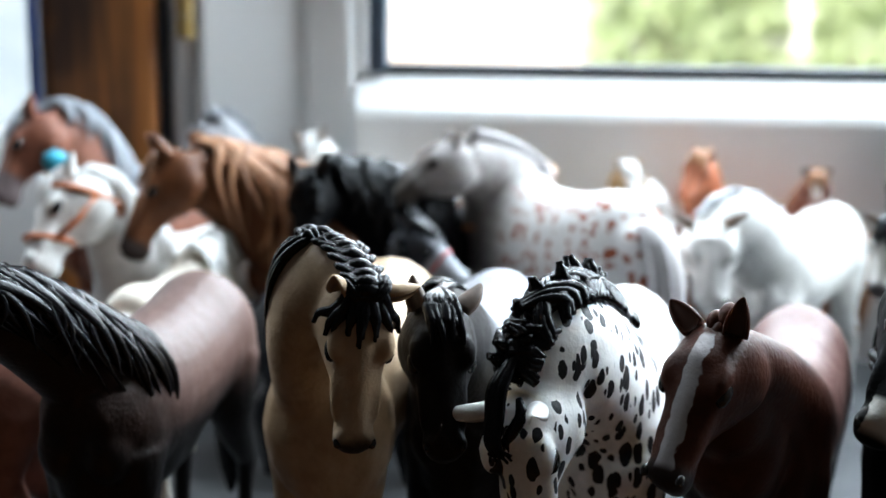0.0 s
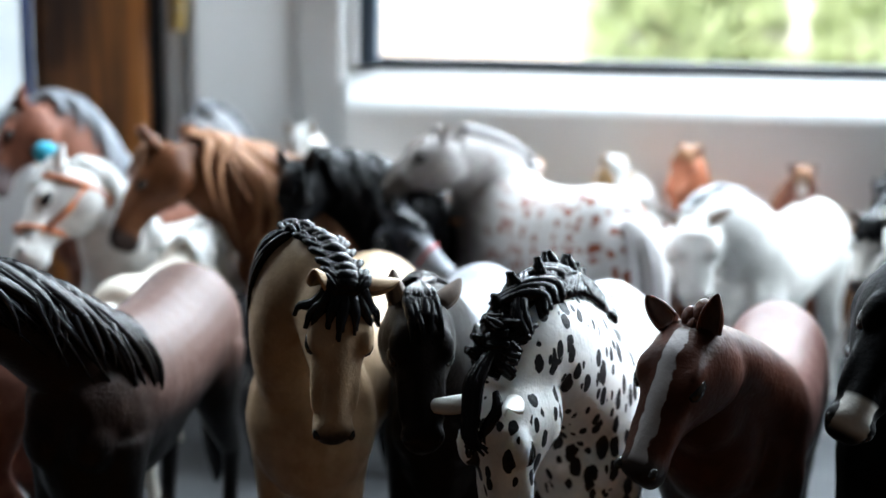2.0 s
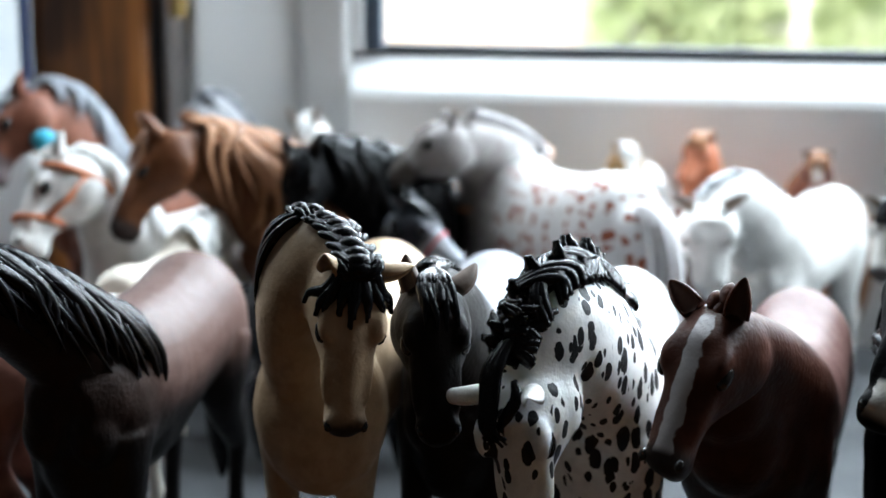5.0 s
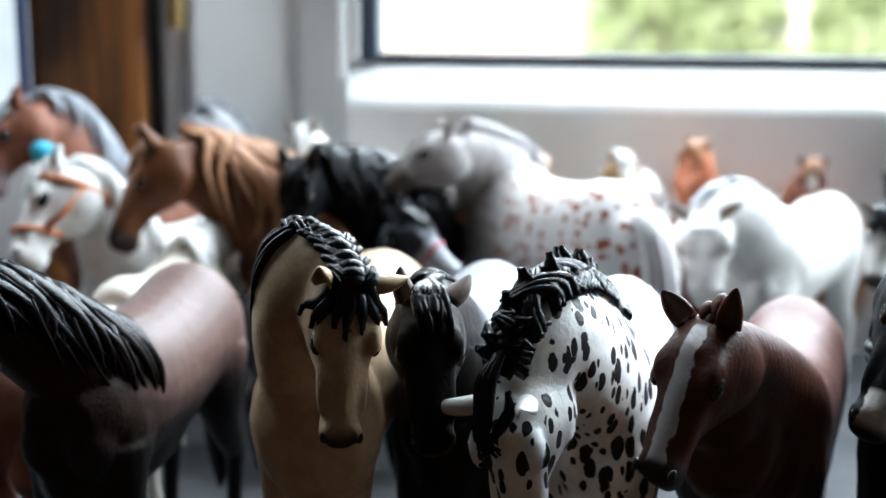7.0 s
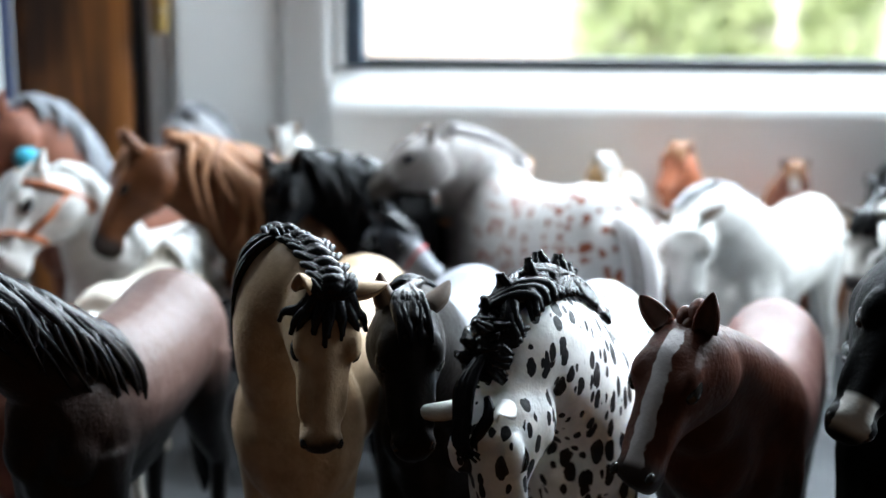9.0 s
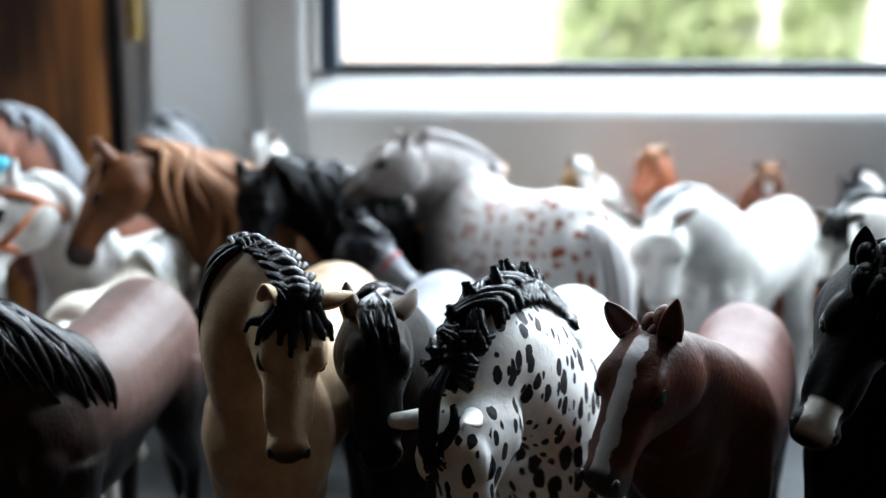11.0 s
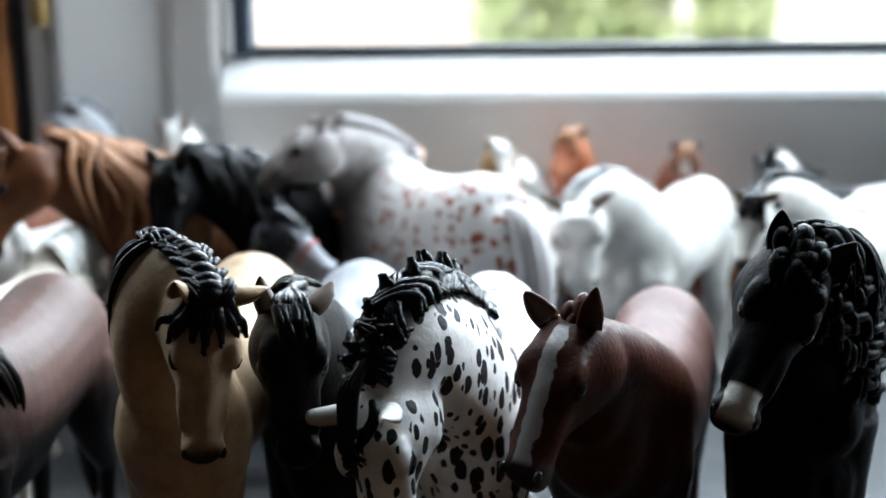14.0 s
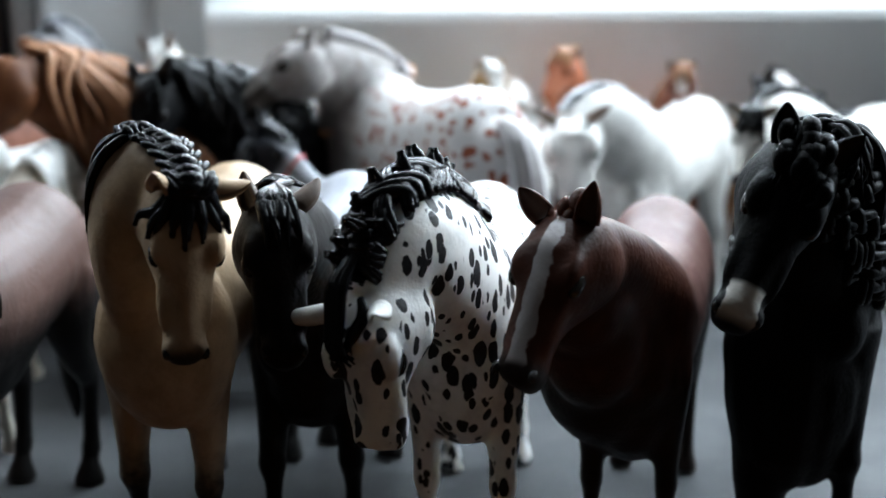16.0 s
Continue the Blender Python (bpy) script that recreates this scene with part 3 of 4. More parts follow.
                S.strand(pts, rng.uniform(0.12, 0.19), 1, nup[k // 2] + nlat[k // 2] * sd, 0.85, tip=0.35)
        for q0 in (0.45, 0.49, 0.53, 0.57, 0.62, 0.66, 0.70, 0.74, 0.78, 0.82, 0.87, 0.92):
            m = int(q0 * (k - 1))
            b = skin(q0, rng.uniform(-0.25, 0.25), 1.08 + 0.28 * max(0.0, q0 - 0.5))
            w = unit(nup[m] + nlat[m] * rng.uniform(-0.3, 0.3) + tang[m] * 0.15)
            for j in range(3):
                o = V(rng.gauss(0, 1), rng.gauss(0, 1), rng.gauss(0, 1)) * 0.05
                S.strand([b + o, b + w * 0.25 + o, b + w * 0.42 + o * 0.7, b + w * 0.58 + o * 0.4], 0.15, 1, tang[m], 0.8, tip=0.55)
        for i in range(10):
            o = rng.uniform(-0.11, 0.11)
            S.strand([skin(0.84, side * 0.2, 1.2), H(-0.16, side * 0.12 + o, 0.62), H(0.05, side * 0.16 + o, 0.78), H(0.24, side * 0.18 + o, 0.86), H(rng.uniform(0.30, 0.38), side * rng.uniform(-0.1, 0.3), 0.84)], rng.uniform(0.09, 0.13), 1, up, 0.8, tip=0.3)
        cr = [skin(t, 0, 0.94 + 0.2 * max(0.0, t - 0.5)) for t in np.linspace(0.36, 0.94, 14)]
        S.tube(cr, [nup[k // 2]] * 14, 0.38 * np.sin(np.linspace(0.4, 2.9, 14)), 0.3 * np.sin(np.linspace(0.4, 2.9, 14)), 12, 1)
    if mane == "braid":
        pl = catmull([skin(0.86, 0, 1.05), skin(0.95, 0, 1.08), H(-0.04, 0, 0.56), H(0.06, 0, 0.70)], 6)
        for i in range(2, len(pl) - 1, 2):
            w = unit(pl[i + 1] - pl[i - 1])
            for sg in (1, -1):
                for j in range(4):
                    o = lat * sg * h * (0.06 + 0.10 * j)
                    S.strand([pl[i] - w * 0.10 + o * 1.15, pl[i] + o + up * 0.06, pl[i] + w * 0.16 + o * 0.7 + up * 0.08, pl[i] + w * 0.34 + o * 0.3], 0.085, 1, up, 0.8, tip=0.4)
            S.ball(pl[i], (0.22, 0.3, 0.22), [w, lat, np.cross(w, lat)], 1, 8)
    elif forelock > 5 and mane != "wavy":
        for i in range(11):
            l0 = -0.2 + 0.4 * i / 10 + rng.uniform(-0.03, 0.03)
            S.strand([skin(0.82, l0 * 0.9, 1.03), skin(0.93, l0 * 1.1, 1.08), H(-0.03, l0, 0.57), H(rng.uniform(0.03, 0.1), l0 * 1.3, 0.69)], rng.uniform(0.06, 0.10) * h, 1, up - d, 0.7, tip=0.3)
    for i in range(forelock):
        l0 = rng.uniform(-0.28, 0.28) if not fl_even else 0.5 * ((i // 2) / (forelock // 2 - 1) - 0.5) + 0.03 * (i % 2)
        l1 = l0 * fan + rng.uniform(-0.12, 0.12) + fl_side
        e = (rng.uniform(0.3, 0.46) if not fl_even else 0.46 - 0.55 * abs(l0) + 0.06 * ((i // 2) % 2)) * fl_len
        pts = [H(-0.05, l0 * 0.6, 0.5), H(0.05, l0, 0.66), H(0.16, (l0 + l1) / 2, 0.74 - 0.55 * l1 * l1), H(e * 0.75, l1, 0.72 - 0.8 * l1 * l1), H(e, l1 * 1.1, 0.63 - 0.9 * l1 * l1)]
        S.strand(pts, rng.uniform(0.10, 0.15) * h * fl_r, 1, up, 0.6, tip=0.35 if fl_even else 0.08)
    # tail
    tl = catmull([(-4.9, 7.9, 0.3), (-5.5, 7.5, 0.42), (-5.95, 6.2, 0.55), (-5.95, 4.2, 0.6), (-5.8, 2.4, 0.45), (-5.7, 1.2, 0.08)], 4)
    S.tube([V(r[0], 0, r[1]) for r in tl], [V(1, 0, 0)] * len(tl), tl[:, 2], tl[:, 2] * 0.8, 10, 1)
    for i in range(9):
        a = i * 0.7
        o = V(math.cos(a) * 0.4, math.sin(a) * 0.42, 0)
        S.strand([V(r[0], 0, r[1]) + o * r[2] * 1.6 for r in tl[::4]], 0.2, 1, V(1, 0, 0), 0.7)
    if extras:
        extras(S, H, skin, h, axes)
    verts = np.vstack([bv] + [x * u for x in S.dv])
    faces = bf + [tuple(i + len(bv) for i in f) for f in S.df]
    ob = mesh_object(name, verts, faces, mats, [0] * len(bf) + S.dm, smooth=True)
    rel = verts / u - P
    along, across, over = rel @ d / L, rel @ lat, rel @ up
    on = (along > -0.12) & (along < 1.15) & (np.abs(across) < 1.3 * h) & (np.abs(over) < 1.5 * h)
    at = ob.data.attributes.new("head", "FLOAT_VECTOR", "POINT")
    vals = np.stack([np.where(on, along, -1), np.where(on, across * u, 9), np.where(on, over * u, -9)], 1)
    at.data.foreach_set("vector", vals.astype(np.float32).ravel())
    ob.matrix_world = place
    return tagged(ob, label, "toy horse", group)


def lining(name, c):
    return plain(name, c, tuple(x * 0.75 for x in c), 300, 0.6, 900)


H_BLACK = hair("black_mane_paint", (0.0012, 0.0012, 0.0016), (0.003, 0.003, 0.004), 0.26, 0.19)
H_GREY = hair("grey_mane_paint", (0.17, 0.18, 0.20), (0.30, 0.315, 0.34))
H_WHITE = hair("white_mane_paint", (0.62, 0.62, 0.60), (0.74, 0.74, 0.72))
H_BROWN = hair("chestnut_mane_paint", (0.17, 0.070, 0.031), (0.40, 0.20, 0.105))
H_GLOSS = hair("glossy_black_mane_paint", (0.0012, 0.0013, 0.0018), (0.003, 0.0034, 0.0045), 0.2, 0.22)
H_PALE = hair("pale_grey_mane_paint", (0.34, 0.355, 0.37), (0.48, 0.495, 0.51))
H_ROAN = hair("grey_roan_mane_paint", (0.30, 0.285, 0.285), (0.42, 0.40, 0.40))
H_DULL = hair("dull_black_mane_paint", (0.001, 0.001, 0.0012), (0.002, 0.002, 0.0024), 0.4, 0.06)
E_DARK = lining("dark_ear_lining", (0.03, 0.018, 0.012))
E_PALE = lining("pale_ear_lining", (0.40, 0.30, 0.24))
E_TAN = lining("tan_ear_paint", (0.075, 0.040, 0.022))
E_RED = lining("brown_ear_lining", (0.10, 0.035, 0.018))

# rear paints in the lit rump; base and high leg_top darken the shaded chest.
C_BAY = coat("dark_bay_coat_lit_rump", (0.014, 0.006, 0.004), (0.026, 0.011, 0.008), rear=(0.105, 0.060, 0.050), legs=(0.006, 0.005, 0.005), leg_top=0.057, gloss=0.22, rough=0.46, muzzle=(0.012, 0.01, 0.01))
C_BUCK = coat("buckskin_coat", (0.40, 0.27, 0.16), (0.50, 0.36, 0.235), legs=(0.012, 0.011, 0.011), leg_top=0.030, muzzle=(0.025, 0.02, 0.018), mouth=0.92)
C_DARK = coat("blue_roan_coat", (0.006, 0.0042, 0.0036), (0.011, 0.0075, 0.006), rear=(0.30, 0.31, 0.34), rear_x=0.041, legs=(0.008, 0.007, 0.007), leg_top=0.055, gloss=0.08)
C_SPOT = coat("black_spotted_white_coat", (0.78, 0.77, 0.75), (0.84, 0.83, 0.81), spots=((0.006, 0.006, 0.008), 335, 0.44, (1.0, 1.0, 0.5), None, None), rough=0.46, waxy=0.6)
# The rump's grazing sheen and lower chest's shade are put into this coat colour.
C_CHEST = coat("liver_chestnut_coat_lit_rump", (0.046, 0.012, 0.006), (0.070, 0.020, 0.010), rear=(0.13, 0.062, 0.052), legs=(0.012, 0.006, 0.005), leg_top=0.052, gloss=0.16, rough=0.44, muzzle=(0.02, 0.012, 0.01), blaze=((0.36, 0.335, 0.335), 0.0015, 0.0022, 0.08, 0.90), mouth=0.86, waxy=0.1)
C_BLACK = coat("black_coat", (0.0016, 0.0016, 0.002), (0.003, 0.003, 0.0036), rough=0.55, gloss=0.08)
C_BLACKN = coat("black_coat_white_nose", (0.0016, 0.0016, 0.002), (0.003, 0.003, 0.0036), blaze=((0.6, 0.58, 0.54), 0.0026, 0.0038, 0.80, 0.98), rough=0.6, gloss=0.06)
C_BAYRED = coat("red_bay_coat", (0.17, 0.058, 0.033), (0.24, 0.088, 0.052), legs=(0.015, 0.012, 0.011), leg_top=0.03, muzzle=(0.16, 0.12, 0.12), mouth=0.7)
C_ROAN = coat("red_roan_coat", (0.36, 0.15, 0.11), (0.46, 0.22, 0.165), legs=(0.05, 0.02, 0.015), leg_top=0.03)
C_WHITE = coat("white_coat", (0.62, 0.61, 0.585), (0.70, 0.69, 0.665))
C_CREAM = coat("cream_coat", (0.62, 0.56, 0.47), (0.70, 0.65, 0.57))
C_ICE = coat("chestnut_coat", (0.10, 0.032, 0.010), (0.15, 0.053, 0.018), muzzle=(0.03, 0.02, 0.018), mouth=0.84)
C_APPA = coat("red_spotted_roan_coat", (0.135, 0.112, 0.102), (0.195, 0.168, 0.157), rear=(0.62, 0.60, 0.59), spots=((0.27, 0.07, 0.032), 235, 0.43, (1, 1, 1), -0.001, 0.022), muzzle=(0.05, 0.038, 0.03), mouth=0.66)
C_PAINT = coat("black_and_white_coat", (0.70, 0.67, 0.62), (0.76, 0.73, 0.68), muzzle=(0.05, 0.04, 0.04), patches=((0.02, 0.02, 0.022), 45, 0.57, 0.6))
C_PAINTD = coat("black_coat_white_patches", (0.66, 0.60, 0.56), (0.72, 0.66, 0.62), patches=((0.02, 0.02, 0.024), 45, 0.40, 0.44))
C_PAINTB = coat("brown_and_white_coat", (0.68, 0.66, 0.62), (0.75, 0.73, 0.70), patches=((0.24, 0.13, 0.07), 40, 0.5, 0.54))
C_GREY = coat("dapple_grey_coat", (0.26, 0.265, 0.28), (0.36, 0.365, 0.38))
C_BLUE = coat("blue_grey_coat", (0.012, 0.014, 0.021), (0.02, 0.023, 0.032), muzzle=(0.30, 0.31, 0.34), mouth=0.5)
C_TAN = coat("tan_coat", (0.36, 0.20, 0.08), (0.44, 0.27, 0.13), blaze=((0.7, 0.68, 0.65), 0.003, 0.003, 0.0, 0.95))
C_ORANGE = coat("orange_chestnut_coat", (0.32, 0.092, 0.042), (0.42, 0.14, 0.070))
C_RED = coat("red_brown_coat", (0.11, 0.034, 0.020), (0.16, 0.055, 0.034), blaze=((0.5, 0.42, 0.38), 0.002, 0.002, 0.1, 0.6))
FINE = 0.00065

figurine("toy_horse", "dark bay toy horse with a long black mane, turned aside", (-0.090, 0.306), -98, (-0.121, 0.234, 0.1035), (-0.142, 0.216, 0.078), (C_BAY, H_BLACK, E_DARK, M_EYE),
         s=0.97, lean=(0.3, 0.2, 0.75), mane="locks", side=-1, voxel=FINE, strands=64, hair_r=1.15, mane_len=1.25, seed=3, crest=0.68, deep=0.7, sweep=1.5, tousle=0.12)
figurine("toy_horse", "buckskin toy horse with a braided black mane, head tucked", (-0.0375, 0.314), -98, (-0.0300, 0.254, 0.1020), (-0.0305, 0.2455, 0.0690), (C_BUCK, H_BLACK, E_PALE, M_EYE),
         s=1.0, stance=0.45, lean=(0.5, -0.55, 0.95), face=(0.3, -1, 0.2), mane="braid", side=1, voxel=FINE, forelock=16, fan=2.6, fl_len=0.74, fl_r=0.95, fl_even=True, ear_len=0.92, seed=5, ears=(0.3, 0.15, 1.0), ears_b=(0.45, 0.9, 0.35), ear_face=(-1.0, 0.3, 0.2), ear_face_b=(-0.6, 0.6, 0.6), head_w=1.22, neck_w=1.1, deep=0.2, chest=((3.4, 0.2, 6.2, 1.2, 1.6, 2.1),))
figurine("toy_horse", "dark brown toy horse with a roan body, ears pricked", (-0.0065, 0.324), -98, (-0.0142, 0.264, 0.0944), (-0.0115, 0.246, 0.0680), (C_DARK, H_BLACK, E_DARK, M_EYE, E_TAN),
         s=0.95, stance=-0.4, lean=(0.2, 0, 0.3), face=(0.15, -1, 0.35), mane="side", side=1, voxel=FINE, forelock=14, hair_r=0.6, strands=44, fan=0.9, fl_side=0.05, fl_len=0.8, fl_r=0.75, seed=7, ears=(0.8, 0.1, 0.62), ears_b=(0.8, 0.35, 0.15), ear_face=(0.0, -0.6, 0.9), ear_face_b=(0.0, 0.75, 0.8), ear_len=0.95, ear_mat=4, head_w=1.3, neck_w=1.15, deep=0.8, chest=((-0.6, 0.75, 6.0, 3.2, 1.6, 2.45),))
figurine("toy_horse", "white toy horse with black spots and a spiky black mane", (0.029, 0.311), -98, (0.0045, 0.2490, 0.0800), (0.0072, 0.2460, 0.0508), (C_SPOT, H_BLACK, E_PALE, M_EYE, C_WHITE),
         s=0.94, stance=0.35, lean=(0.75, -0.05, 1.5), face=(-0.45, -1, 0.25), mane="spiky", side=-1, voxel=FINE, forelock=3, fan=0.7, fl_r=0.75, fl_side=-0.2, seed=9, ears=(0.2, 0.9, 0.3), ears_b=(0.05, 0.1, 1.0), ear_face=(-0.9, -0.2, 0.1), ear_len=1.7, ear_mat=4, crest=1.0, head_w=1.62, neck_w=1.15, deep=0.7)
def forelock_knot(S, H, skin, h, axes):
    for uu, ll, r in ((-0.08, 0.10, 0.24), (-0.03, -0.08, 0.2), (0.02, 0.04, 0.16)):
        S.ball(H(uu, ll, 0.36), (r * 1.3, r * 0.9, r * 0.7), axes, 0, 10)


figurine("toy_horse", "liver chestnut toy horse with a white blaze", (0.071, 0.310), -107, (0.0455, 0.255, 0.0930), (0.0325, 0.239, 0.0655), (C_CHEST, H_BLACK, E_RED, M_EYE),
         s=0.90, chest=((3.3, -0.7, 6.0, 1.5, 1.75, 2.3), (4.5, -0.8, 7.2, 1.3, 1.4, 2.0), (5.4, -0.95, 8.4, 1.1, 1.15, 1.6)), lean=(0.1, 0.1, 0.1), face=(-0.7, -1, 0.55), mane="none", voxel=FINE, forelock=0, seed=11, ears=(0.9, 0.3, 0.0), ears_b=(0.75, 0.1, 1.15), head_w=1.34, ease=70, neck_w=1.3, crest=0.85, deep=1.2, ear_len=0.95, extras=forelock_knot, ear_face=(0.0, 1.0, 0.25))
def curly_hair(S, H, skin, h, axes):
    """Short curled locks over the neck and the forehead."""
    rng = random.Random(41)
    for i in range(230):
        q, a, w = rng.uniform(0.3, 1.0), rng.uniform(-2.2, 2.2), rng.choice((-1, 1))
        S.strand([skin(q, a, 1.0), skin(q - 0.02, a + 0.08 * w, 1.12), skin(q - 0.06, a + 0.2 * w, 1.16), skin(q - 0.10, a + 0.16 * w, 1.08), skin(q - 0.13, a + 0.03 * w, 1.04)], rng.uniform(0.09, 0.16), 1, axes[2], 0.8, tip=0.4)
    for i in range(26):
        u0, l0, w = rng.uniform(-0.08, 0.22), rng.uniform(-0.5, 0.5), rng.choice((-1, 1))
        v = 0.68 - 0.9 * l0 * l0
        S.strand([H(u0, l0, v), H(u0 + 0.05, l0 + 0.10 * w, v + 0.08), H(u0 + 0.11, l0 + 0.08 * w, v + 0.05), H(u0 + 0.15, l0 - 0.02 * w, v - 0.04)], rng.uniform(0.12, 0.2), 1, axes[2], 0.8, tip=0.4)


figurine("toy_horse", "black toy horse with a wavy mane and white nose", (0.113, 0.317), -107, (0.0925, 0.262, 0.1050), (0.0745, 0.246, 0.0740), (C_BLACKN, H_DULL, E_DARK, M_EYE),
         s=1.06, deep=2.5, chest=((3.3, -0.5, 5.2, 1.3, 1.3, 3.4), (3.2, -0.8, 3.0, 0.9, 0.7, 2.2)), lean=(0.3, 0.2, 0.25), face=(-0.1, -1, 0.45), mane="wavy", voxel=FINE, extras=curly_hair, forelock=3, fan=1.6, fl_r=0.7, fl_len=0.8, strands=40, tousle=0.12, hair_r=0.95, seed=13, mane_len=1.1, crest=1.05, neck_w=1.3, head_w=1.2, ear_len=0.8)

# second row
figurine("toy_horse", "small red bay toy horse seen from behind", (-0.158, 0.300), 184, (-0.199, 0.316, 0.07), (-0.219, 0.312, 0.05), (C_ROAN, H_BLACK, E_DARK, M_EYE), s=0.92, seed=15)
figurine("toy_horse", "white toy pony with its head lowered", (-0.108, 0.398), 84, (-0.100, 0.44, 0.065), (-0.105, 0.45, 0.04), (C_CREAM, H_WHITE, E_PALE, M_EYE), s=0.84, seed=16, forelock=0)


def turquoise_tassel(S, H, skin, h, axes):
    S.ball(H(0.38, 0.60, -1.05), (0.42, 0.34, 0.60), axes, 4)


figurine("toy_horse", "red bay toy horse with grey mane and turquoise halter tassel", (-0.1370, 0.499), -125, (-0.1696, 0.452, 0.1145), (-0.1810, 0.437, 0.0870), (C_BAYRED, H_GREY, E_RED, M_EYE, plain("turquoise_paint", (0.02, 0.35, 0.5), (0.05, 0.45, 0.6), 200)),
         s=1.02, seed=17, mane="both", strands=60, hair_r=1.2, tousle=0.12, face=(-0.85, -0.35, 0.4), lean=(0, 0, 0.9), head_w=1.25, extras=turquoise_tassel, forelock=10)


def orange_halter(S, H, skin, h, axes):
    for uu, w, g, o in ((0.12, 0.74, 0.95, -0.25), (0.66, 0.46, 0.56, -0.05)):
        a = np.linspace(0, 2 * np.pi, 20)
        S.tube([H(uu + 0.08 * math.cos(x), math.sin(x) * w, math.cos(x) * g + o) for x in a], [axes[0]] * 20, [0.09] * 20, [0.13] * 20, 8, 4)
    for sg in (1, -1):
        S.tube([H(t, sg * w, v) for t, w, v in ((0.14, 0.74, -0.4), (0.4, 0.62, -0.3), (0.66, 0.47, -0.1))], [axes[2]] * 3, [0.07] * 3, [0.12] * 3, 8, 4)


figurine("toy_horse", "white toy horse wearing an orange halter", (-0.1200, 0.457), -122, (-0.1440, 0.417, 0.0965), (-0.1545, 0.397, 0.0710), (C_WHITE, H_WHITE, E_PALE, M_EYE, plain("orange_paint", (0.42, 0.11, 0.03), (0.5, 0.15, 0.05), 200)),
         s=0.87, seed=18, mane="both", extras=orange_halter, head_w=1.45, face=(-0.85, -0.45, 0.3), lean=(0.1, -0.2, 0.9), strands=40, hair_r=1.3, mane_len=1.2)
figurine("toy_horse", "chestnut toy horse with a full wavy mane", (-0.0660, 0.478), -118, (-0.1125, 0.427, 0.1050), (-0.1287, 0.415, 0.0730), (C_ICE, H_BROWN, E_PALE, M_EYE),
         s=1.0, forelock=10, seed=19, mane="wavy", strands=70, hair_r=1.05, tousle=0.28, mane_out=1.04, head_w=1.1, sweep=2.6, ears=(0.35, 0.65, 0.3), ear_len=1.1, face=(-0.9, -0.3, 0.5), lean=(0.0, 0.0, 0.1), mane_len=1.7, crest=1.12)
figurine("toy_horse", "glossy black toy horse with curled mane", (-0.0220, 0.482), -120, (-0.0680, 0.440, 0.0975), (-0.0705, 0.424, 0.0690), (C_BLACK, H_GLOSS, E_DARK, M_EYE),
         s=0.97, seed=20, mane="wavy", strands=40, hair_r=1.2, tousle=0.22, mane_out=1.08, mane_len=1.5, lean=(0, 0, 0.3), face=(-0.4, -1, 0.4), forelock=14, head_w=1.2)
def red_noseband(S, H, skin, h, axes):
    a = np.linspace(0, 2 * np.pi, 20)
    S.tube([H(0.6, math.sin(x) * 0.47, math.cos(x) * 0.58 - 0.05) for x in a], [axes[0]] * 20, [0.06] * 20, [0.08] * 20, 8, 4)


figurine("toy_horse", "blue grey toy horse with pale nose and red noseband", (-0.0500, 0.410), -8, (-0.0335, 0.413, 0.0830), (-0.0135, 0.405, 0.0680), (C_BLUE, H_BLACK, E_DARK, M_EYE, plain("red_paint", (0.35, 0.03, 0.03), (0.45, 0.05, 0.05), 200)),
         s=0.72, seed=31, mane="both", strands=24, face=(0.5, -0.3, 1), extras=red_noseband, head_w=1.35)


def orange_collar(S, H, skin, h, axes):
    a = np.linspace(0, 2 * np.pi, 30)
    S.tube([skin(0.40, x, 1.06) for x in a], [axes[1]] * 30, [0.1] * 30, [0.18] * 30, 8, 4)


figurine("toy_horse", "grey toy horse with red spots on a white rump", (0.016, 0.449), 121, (-0.0180, 0.457, 0.1055), (-0.0418, 0.447, 0.0885), (C_APPA, H_ROAN, E_PALE, M_EYE, plain("tan_leather_paint", (0.36, 0.15, 0.06), (0.44, 0.20, 0.09), 200)),
         s=1.12, deep=0.6, seed=21, mane="roach", roach=0.75, forelock=0, extras=orange_collar, ear_len=0.65, face=(-0.58, -0.22, 0.81), lean=(0.0, -0.3, 0.05), crest=1.0, head_w=1.4, neck_w=1.2)
figurine("toy_horse", "white toy horse with a grey mane", (0.108, 0.478), -125, (0.0682, 0.430, 0.0835), (0.0680, 0.415, 0.0590), (C_WHITE, H_PALE, E_PALE, M_EYE),
         s=0.93, seed=22, mane="side", side=1, strands=24, face=(-0.1, -1, 0.3), lean=(0.3, 0.2, 0.75), mane_len=1.0, forelock=0, head_w=1.75, neck_w=1.35, deep=0.5, ear_len=1.25, ears=(0.45, 0.3, 0.9))
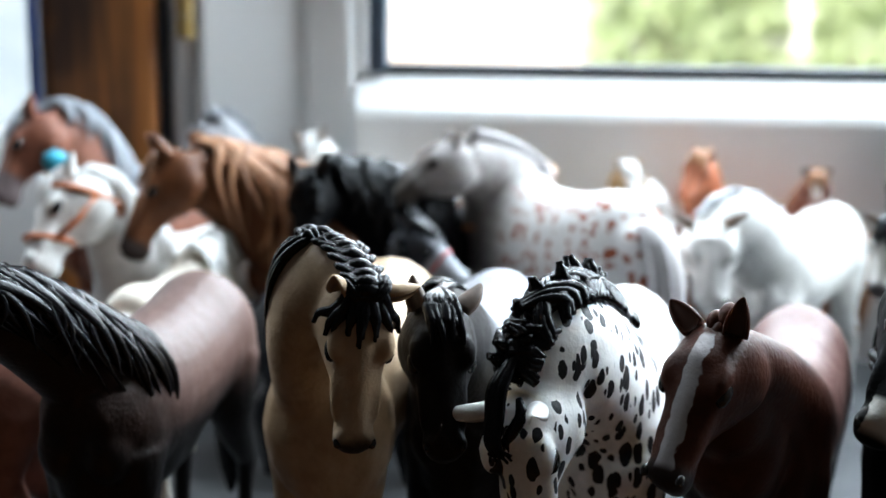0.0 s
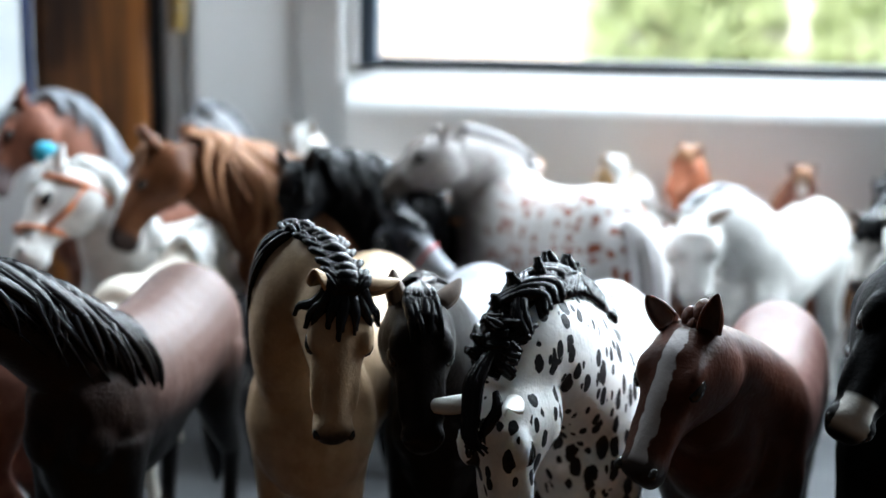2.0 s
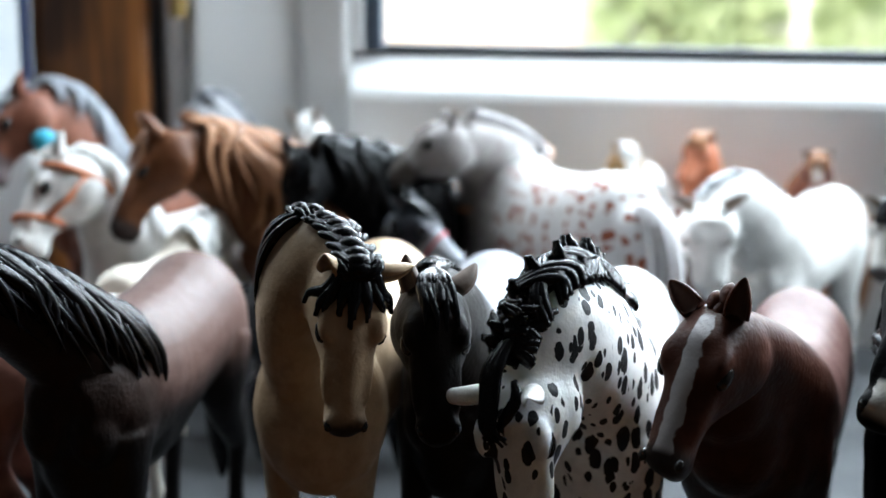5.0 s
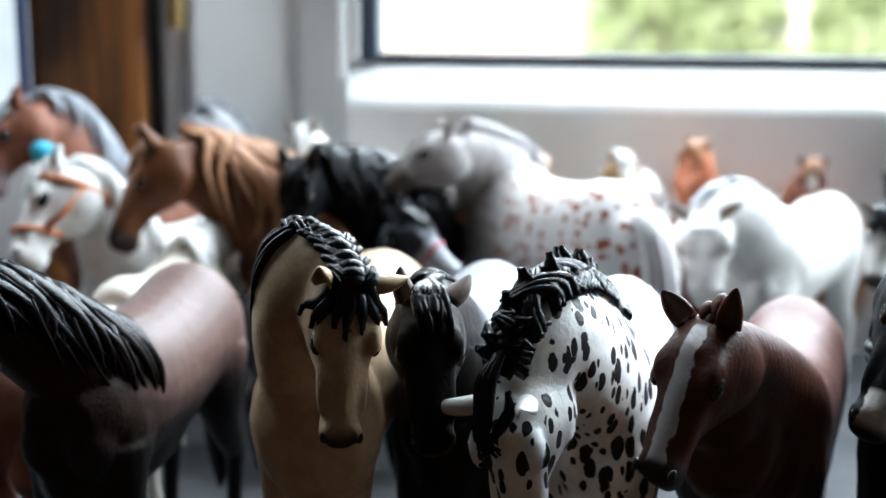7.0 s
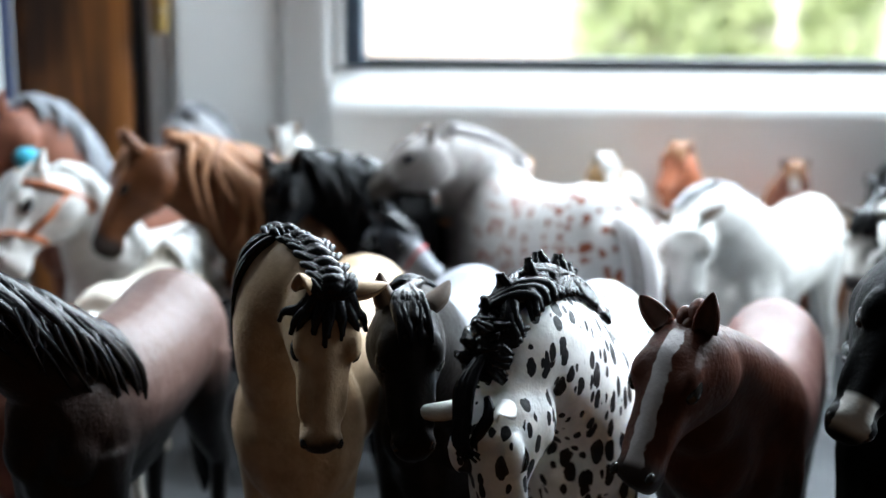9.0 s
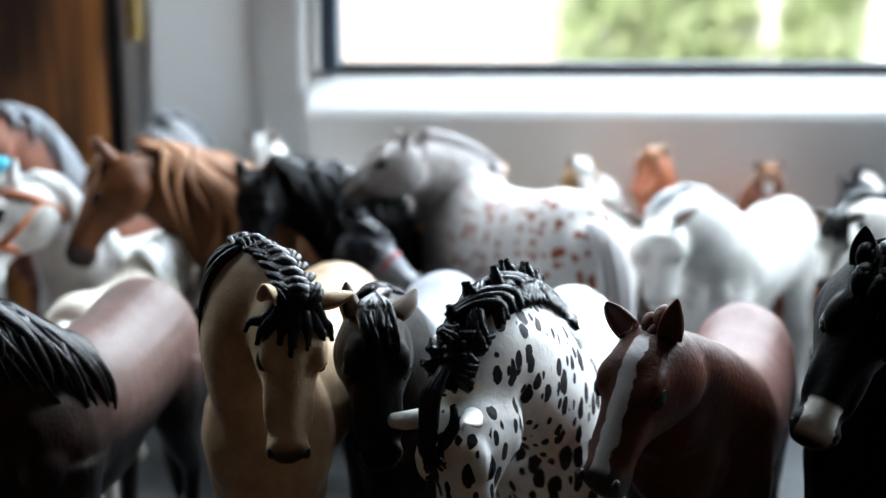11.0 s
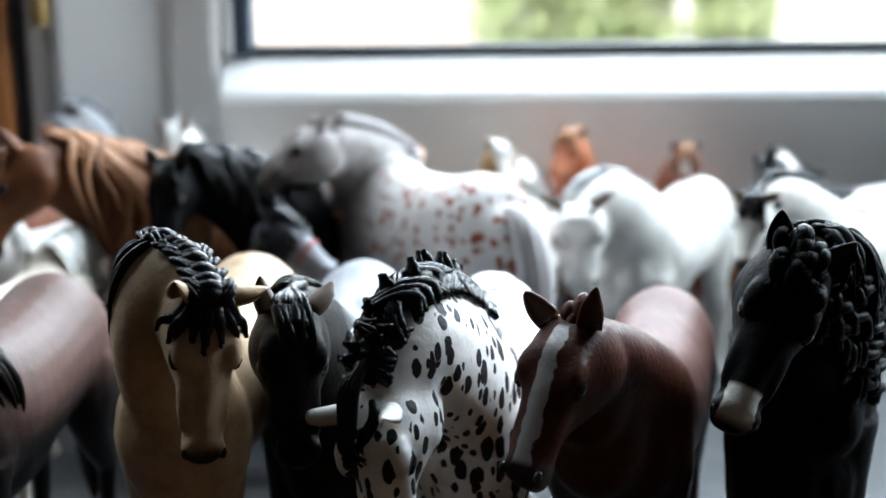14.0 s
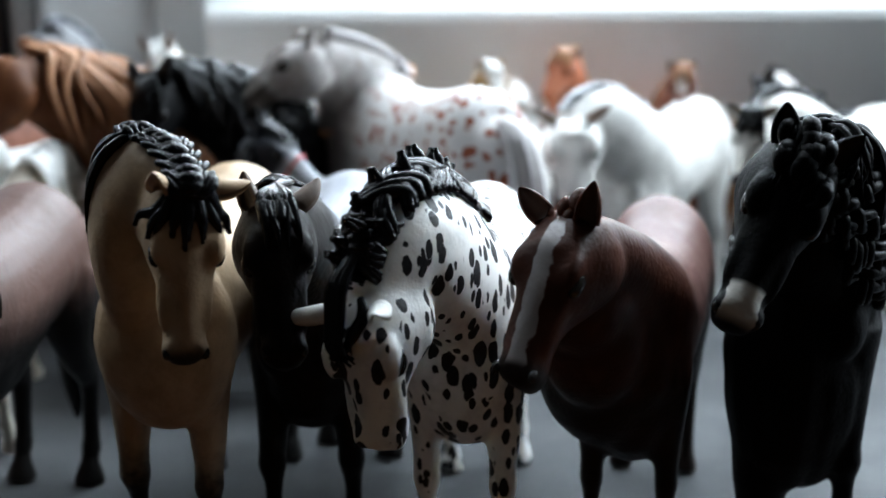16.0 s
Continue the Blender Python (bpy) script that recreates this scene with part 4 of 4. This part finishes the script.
figurine("toy_horse", "black and white pinto toy horse", (0.172, 0.462), -130, (0.1270, 0.422, 0.0870), (0.1205, 0.410, 0.0660), (C_PAINT, H_BLACK, E_PALE, M_EYE),
         s=0.92, seed=23, mane="side", side=1, face=(-0.5, -1, 0.3), forelock=14, ears=(0.35, 0.3, 0.9), head_w=1.3)

# back row
figurine("toy_horse", "white toy horse facing the window", (0.056, 0.505), 85, (0.058, 0.552, 0.07), (0.06, 0.556, 0.045), (C_WHITE, H_WHITE, E_PALE, M_EYE), s=0.86, seed=24, forelock=0)
figurine("toy_horse", "grey toy horse by the window frame", (-0.085, 0.530), 178, (-0.124, 0.522, 0.1030), (-0.142, 0.512, 0.078), (C_GREY, H_GREY, E_PALE, M_EYE), s=0.95, seed=25, lean=(0.2, 0, 1.2), ear_len=0.35, hair_r=1.5)
figurine("toy_horse", "brown and white pinto toy horse", (-0.050, 0.545), 190, (-0.0815, 0.520, 0.0990), (-0.0785, 0.503, 0.0740), (C_PAINTB, H_WHITE, E_PALE, M_EYE), s=0.92, seed=26, face=(0, -1, 0.3))
figurine("toy_foal", "tan toy foal with a white face", (0.030, 0.545), 10, (0.0473, 0.525, 0.0895), (0.0525, 0.508, 0.0735), (C_TAN, H_WHITE, E_PALE, M_EYE), s=0.74, seed=27, head_w=1.4, mane="roach", ear_len=0.65, face=(0.3, -1, 0.3))
figurine("toy_foal", "orange chestnut toy foal", (0.108, 0.548), 190, (0.0793, 0.525, 0.0945), (0.0705, 0.511, 0.0800), (C_ORANGE, H_BROWN, E_RED, M_EYE), s=0.82, seed=28, head_w=1.5, mane="roach", ear_len=0.65, face=(-0.4, -1, 0.3))
figurine("toy_foal", "red brown toy foal looking up", (0.098, 0.522), -10, (0.1232, 0.515, 0.0896), (0.1205, 0.500, 0.0738), (C_RED, H_BROWN, E_RED, M_EYE), s=0.78, seed=29, head_w=1.5, mane="roach", ear_len=0.65, face=(-0.2, -1, 0.3), ears=(0.7, 0.2, 0.6))
figurine("toy_horse", "black toy horse with white markings by the window", (0.200, 0.535), 185, (0.1600, 0.518, 0.0840), (0.1530, 0.502, 0.0620), (C_PAINTD, H_BLACK, E_DARK, M_EYE), s=0.85, seed=30)
